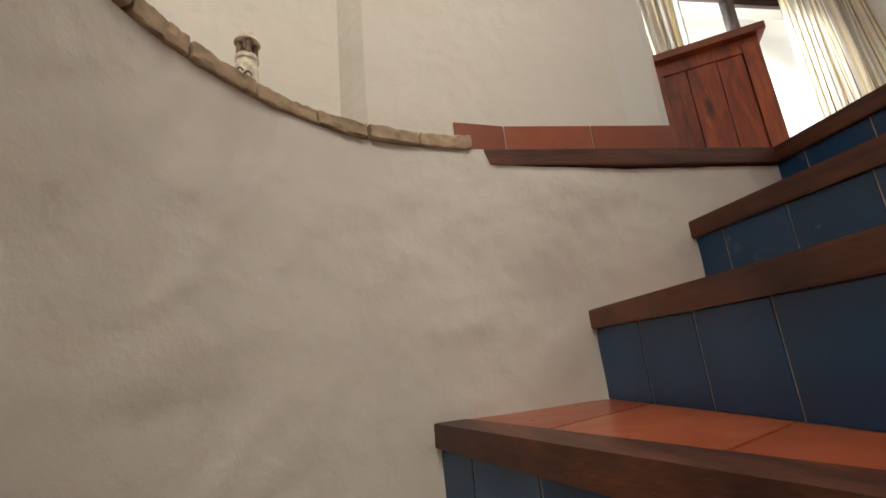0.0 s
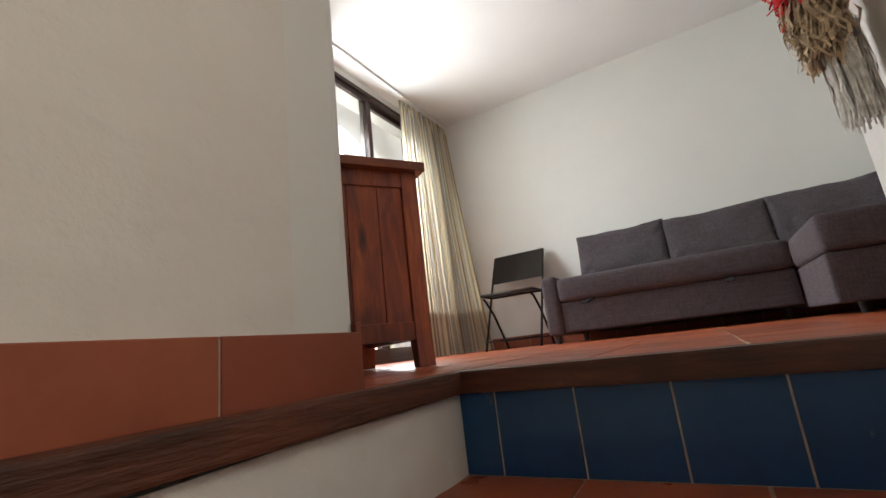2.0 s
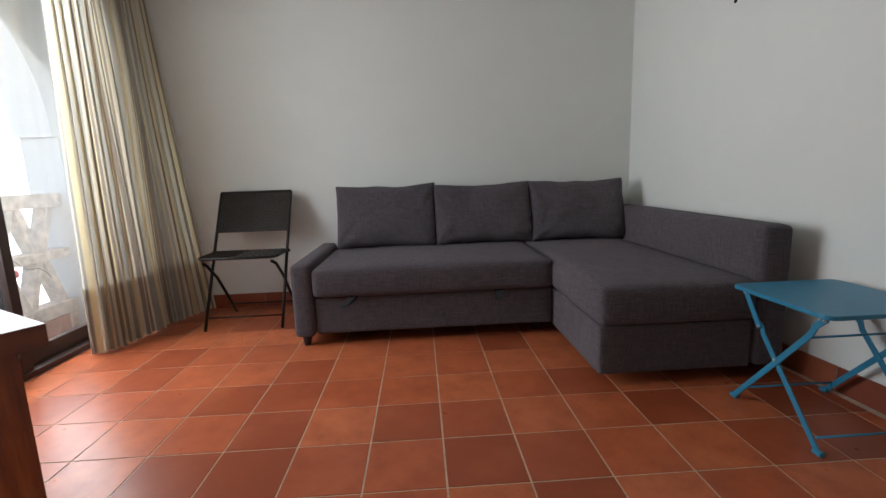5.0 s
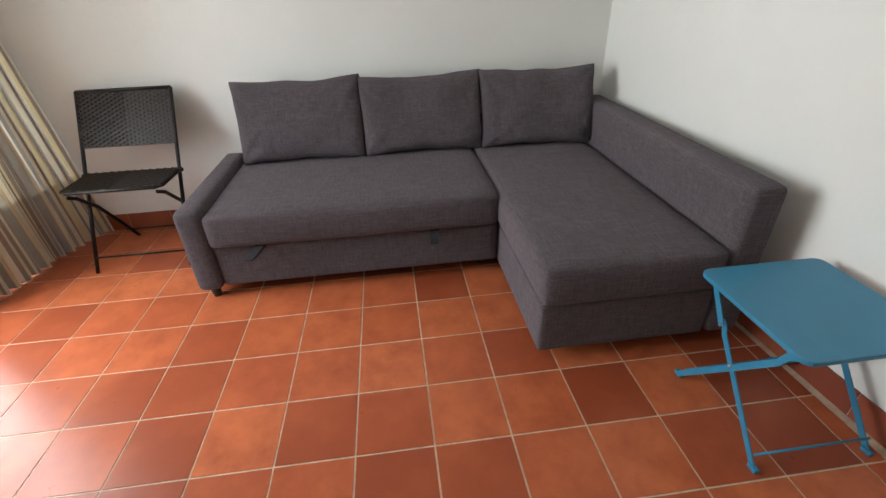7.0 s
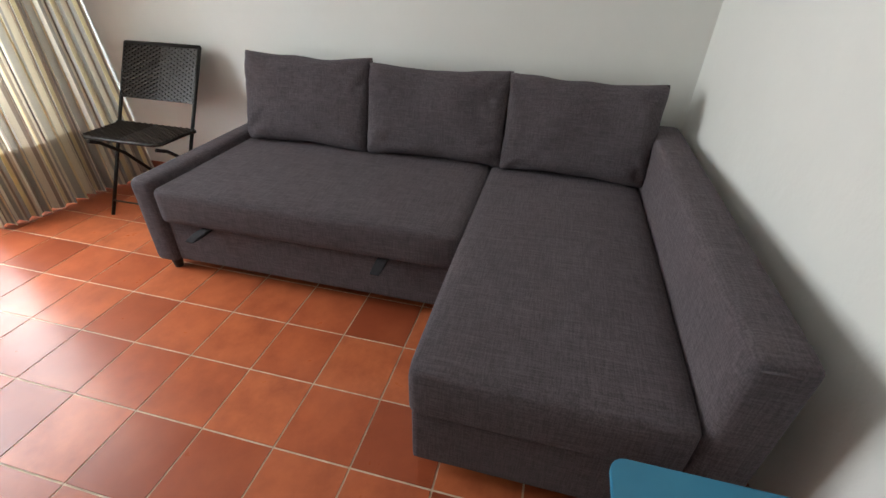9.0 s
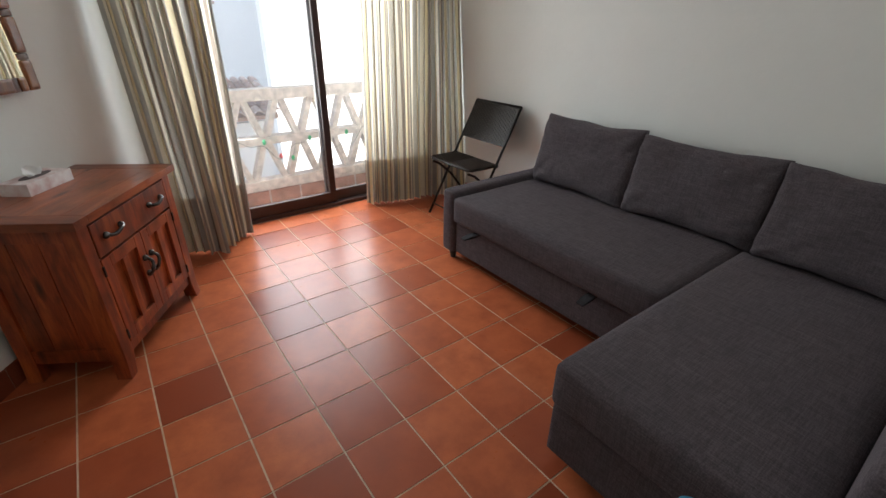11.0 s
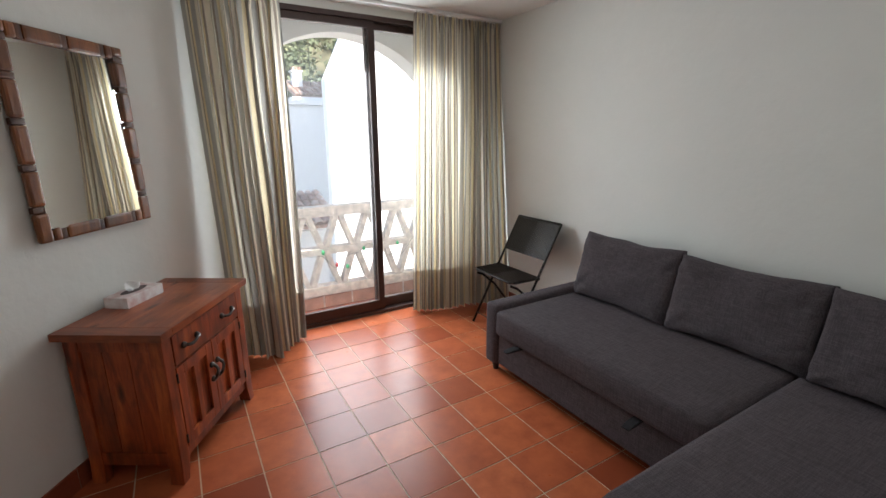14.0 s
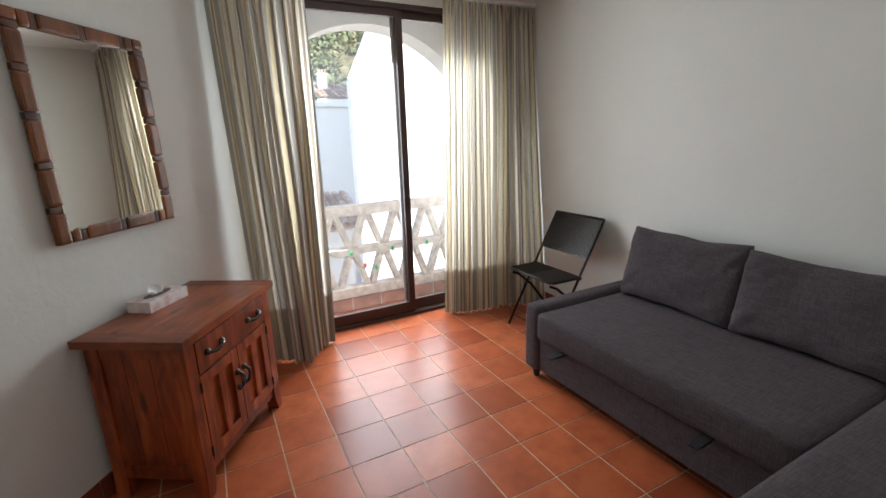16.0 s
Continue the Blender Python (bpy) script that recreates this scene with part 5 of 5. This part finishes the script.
def tread_tiles(i, joints, z):
    """Tiles on a tread between its nosing and the riser above, cut by joints given as two points each."""
    front, rear = strip(steps[i], 0.0675 if i == 3 else 0.0565), strip(steps[i - 1], 0.010)
    outline_ = front + rear[::-1]
    xs_ = [p[0] for p in outline_]
    js = joints
    for q in range(len(js) + 1):
        poly = list(outline_)
        a = sum(p[0] * w[1] - w[0] * p[1] for p, w in zip(poly, poly[1:] + poly[:1]))
        if a < 0:
            poly = poly[::-1]
        if q > 0:
            (p0, p1) = js[q - 1]
            poly = cut(poly, side((p1[0], p1[1] - 0.003), (p0[0], p0[1] - 0.003)))
        if q < len(js) and poly:
            (p0, p1) = js[q]
            poly = cut(poly, side((p0[0], p0[1] + 0.003), (p1[0], p1[1] + 0.003)))
        if len(poly) < 3:
            continue
        bm = bmesh.new()
        prism(bm, poly, z - 0.006, z - 0.0015)
        finish("tread_tile", bm, M_TILE, stair)


tread_tiles(1, [((-1.4, -0.487), (-0.9, -0.475)), ((-1.4, -0.725), (-0.9, -0.729)), ((-1.4, -0.96), (-0.9, -0.965))], -RISE)
tread_tiles(2, [((-1.8, -0.47), (-1.2, -0.46)), ((-1.8, -0.71), (-1.2, -0.70)), ((-1.8, -0.95), (-1.2, -0.94))], -2 * RISE)
tread_tiles(3, [((-2.1, -0.640), (-1.6, -0.372)), ((-2.1, -0.905), (-1.6, -0.662)), ((-2.1, -1.05), (-1.6, -0.93))], -3 * RISE)

# ---- skirting ----
skirt = tagged(new("skirting"), "terracotta skirting tiles along the walls", "", "", "structure")


def skirting(p, q, h, joints, t=0.009, rise=0.0):
    """Tiles on a wall face from p to q, proud to the left of p > q."""
    L_ = math.dist(p, q)
    d = Vector((q[0] - p[0], q[1] - p[1])) / L_
    n3 = Vector((-d.y, d.x))
    cuts = [0.0] + [j for j in joints if 0.01 < j < L_ - 0.01] + [L_]
    bm = bmesh.new()
    P, Q = Vector(p) + d * 0.004, Vector(p) + d * (L_ - 0.004)
    prism(bm, [tuple(P), tuple(Q), tuple(Q + n3 * (t - 0.0025)), tuple(P + n3 * (t - 0.0025))], -0.001, h - 0.002)
    part("skirting_grout", bm, M_BLUEGROUT, skirt)
    for a, b_ in zip(cuts, cuts[1:]):
        bm = bmesh.new()
        P, Q = Vector(p) + d * (a + 0.0015), Vector(p) + d * (b_ - 0.0015)
        prism(bm, [tuple(P), tuple(Q), tuple(Q + n3 * t), tuple(P + n3 * t)], -0.0015, h)
        if rise and b_ == L_:
            for v in bm.verts:
                if v.co.z > 0.05 and (Vector(v.co[:2]) - P).length > (Vector(v.co[:2]) - Q).length:
                    v.co.z += rise
        finish("skirting_tile", bm, M_SKIRT, skirt, bevel=0.0015)


every = lambda o: [o + 0.25 * k for k in range(20)]
skirting((COR[0] + 0.002, YB), (-1.901, YB), 0.084, [COR[0] + 1.555, COR[0] + 1.780], rise=0.012)
skirting((END[0], END[1]), (COR[0], COR[1]), 0.10, every(0.12))
skirting((XE, -2.0), (XE, YN), 0.10, every(0.21))
skirting((SW[0], SW[1]), (SE[0] - 0.012, SE[1] + 0.0005), 0.10, every(0.11))

# ---- skirting and floor tiles ----
room = [(XE, YN), (END[0], YN), COR, (XW + 0.05, COR[1]), (XW + 0.05, -2.125), (SW[0], -2.125), SE]
J = 0.0031
shared = {}
for u in range(-6, 9):
    for v in range(-9, 6):
        x, y = u * PITCH, v * PITCH
        poly = [(x + J, y + J), (x + PITCH - J, y + J), (x + PITCH - J, y + PITCH - J), (x + J, y + PITCH - J)]
        full = list(poly)
        for p, q in (((XE - 0.002, -3), (XE - 0.002, 3)), ((3, YN - 0.001), (-3, YN - 0.001)), (END, COR), ((XW + 0.055, 3), (XW + 0.055, -3)) if v < -1 or x > -1.05 else ((-3, -0.238), (3, -0.238)), ((-1.5, -2.05 - 0.072), (SE[0], SE[1] + 0.002))):
            poly = cut(poly, side(p, q)) if poly else poly
        if len(poly) < 3:
            continue
        whole = poly == full
        if whole and "tile" in shared:
            ob = new("tile", shared["tile"])
            ob.location = (x, y, 0)
        else:
            bm = bmesh.new()
            c = [(a - x, b_ - y) for a, b_ in poly]
            cx, cy = sum(p[0] for p in c) / len(c), sum(p[1] for p in c) / len(c)
            prism(bm, c, -0.0031, -0.0012)
            top = [f for f in bm.faces if f.normal.z > 0.5 or all(abs(w.co.z + 0.0012) < 1e-6 for w in f.verts)]
            res = bmesh.ops.inset_region(bm, faces=top, thickness=0.0015, depth=0.0011)
            ob = finish("tile", bm, M_TILE)
            ob.location = (x, y, 0)
            if whole:
                shared["tile"] = ob.data
        ob.parent = floor
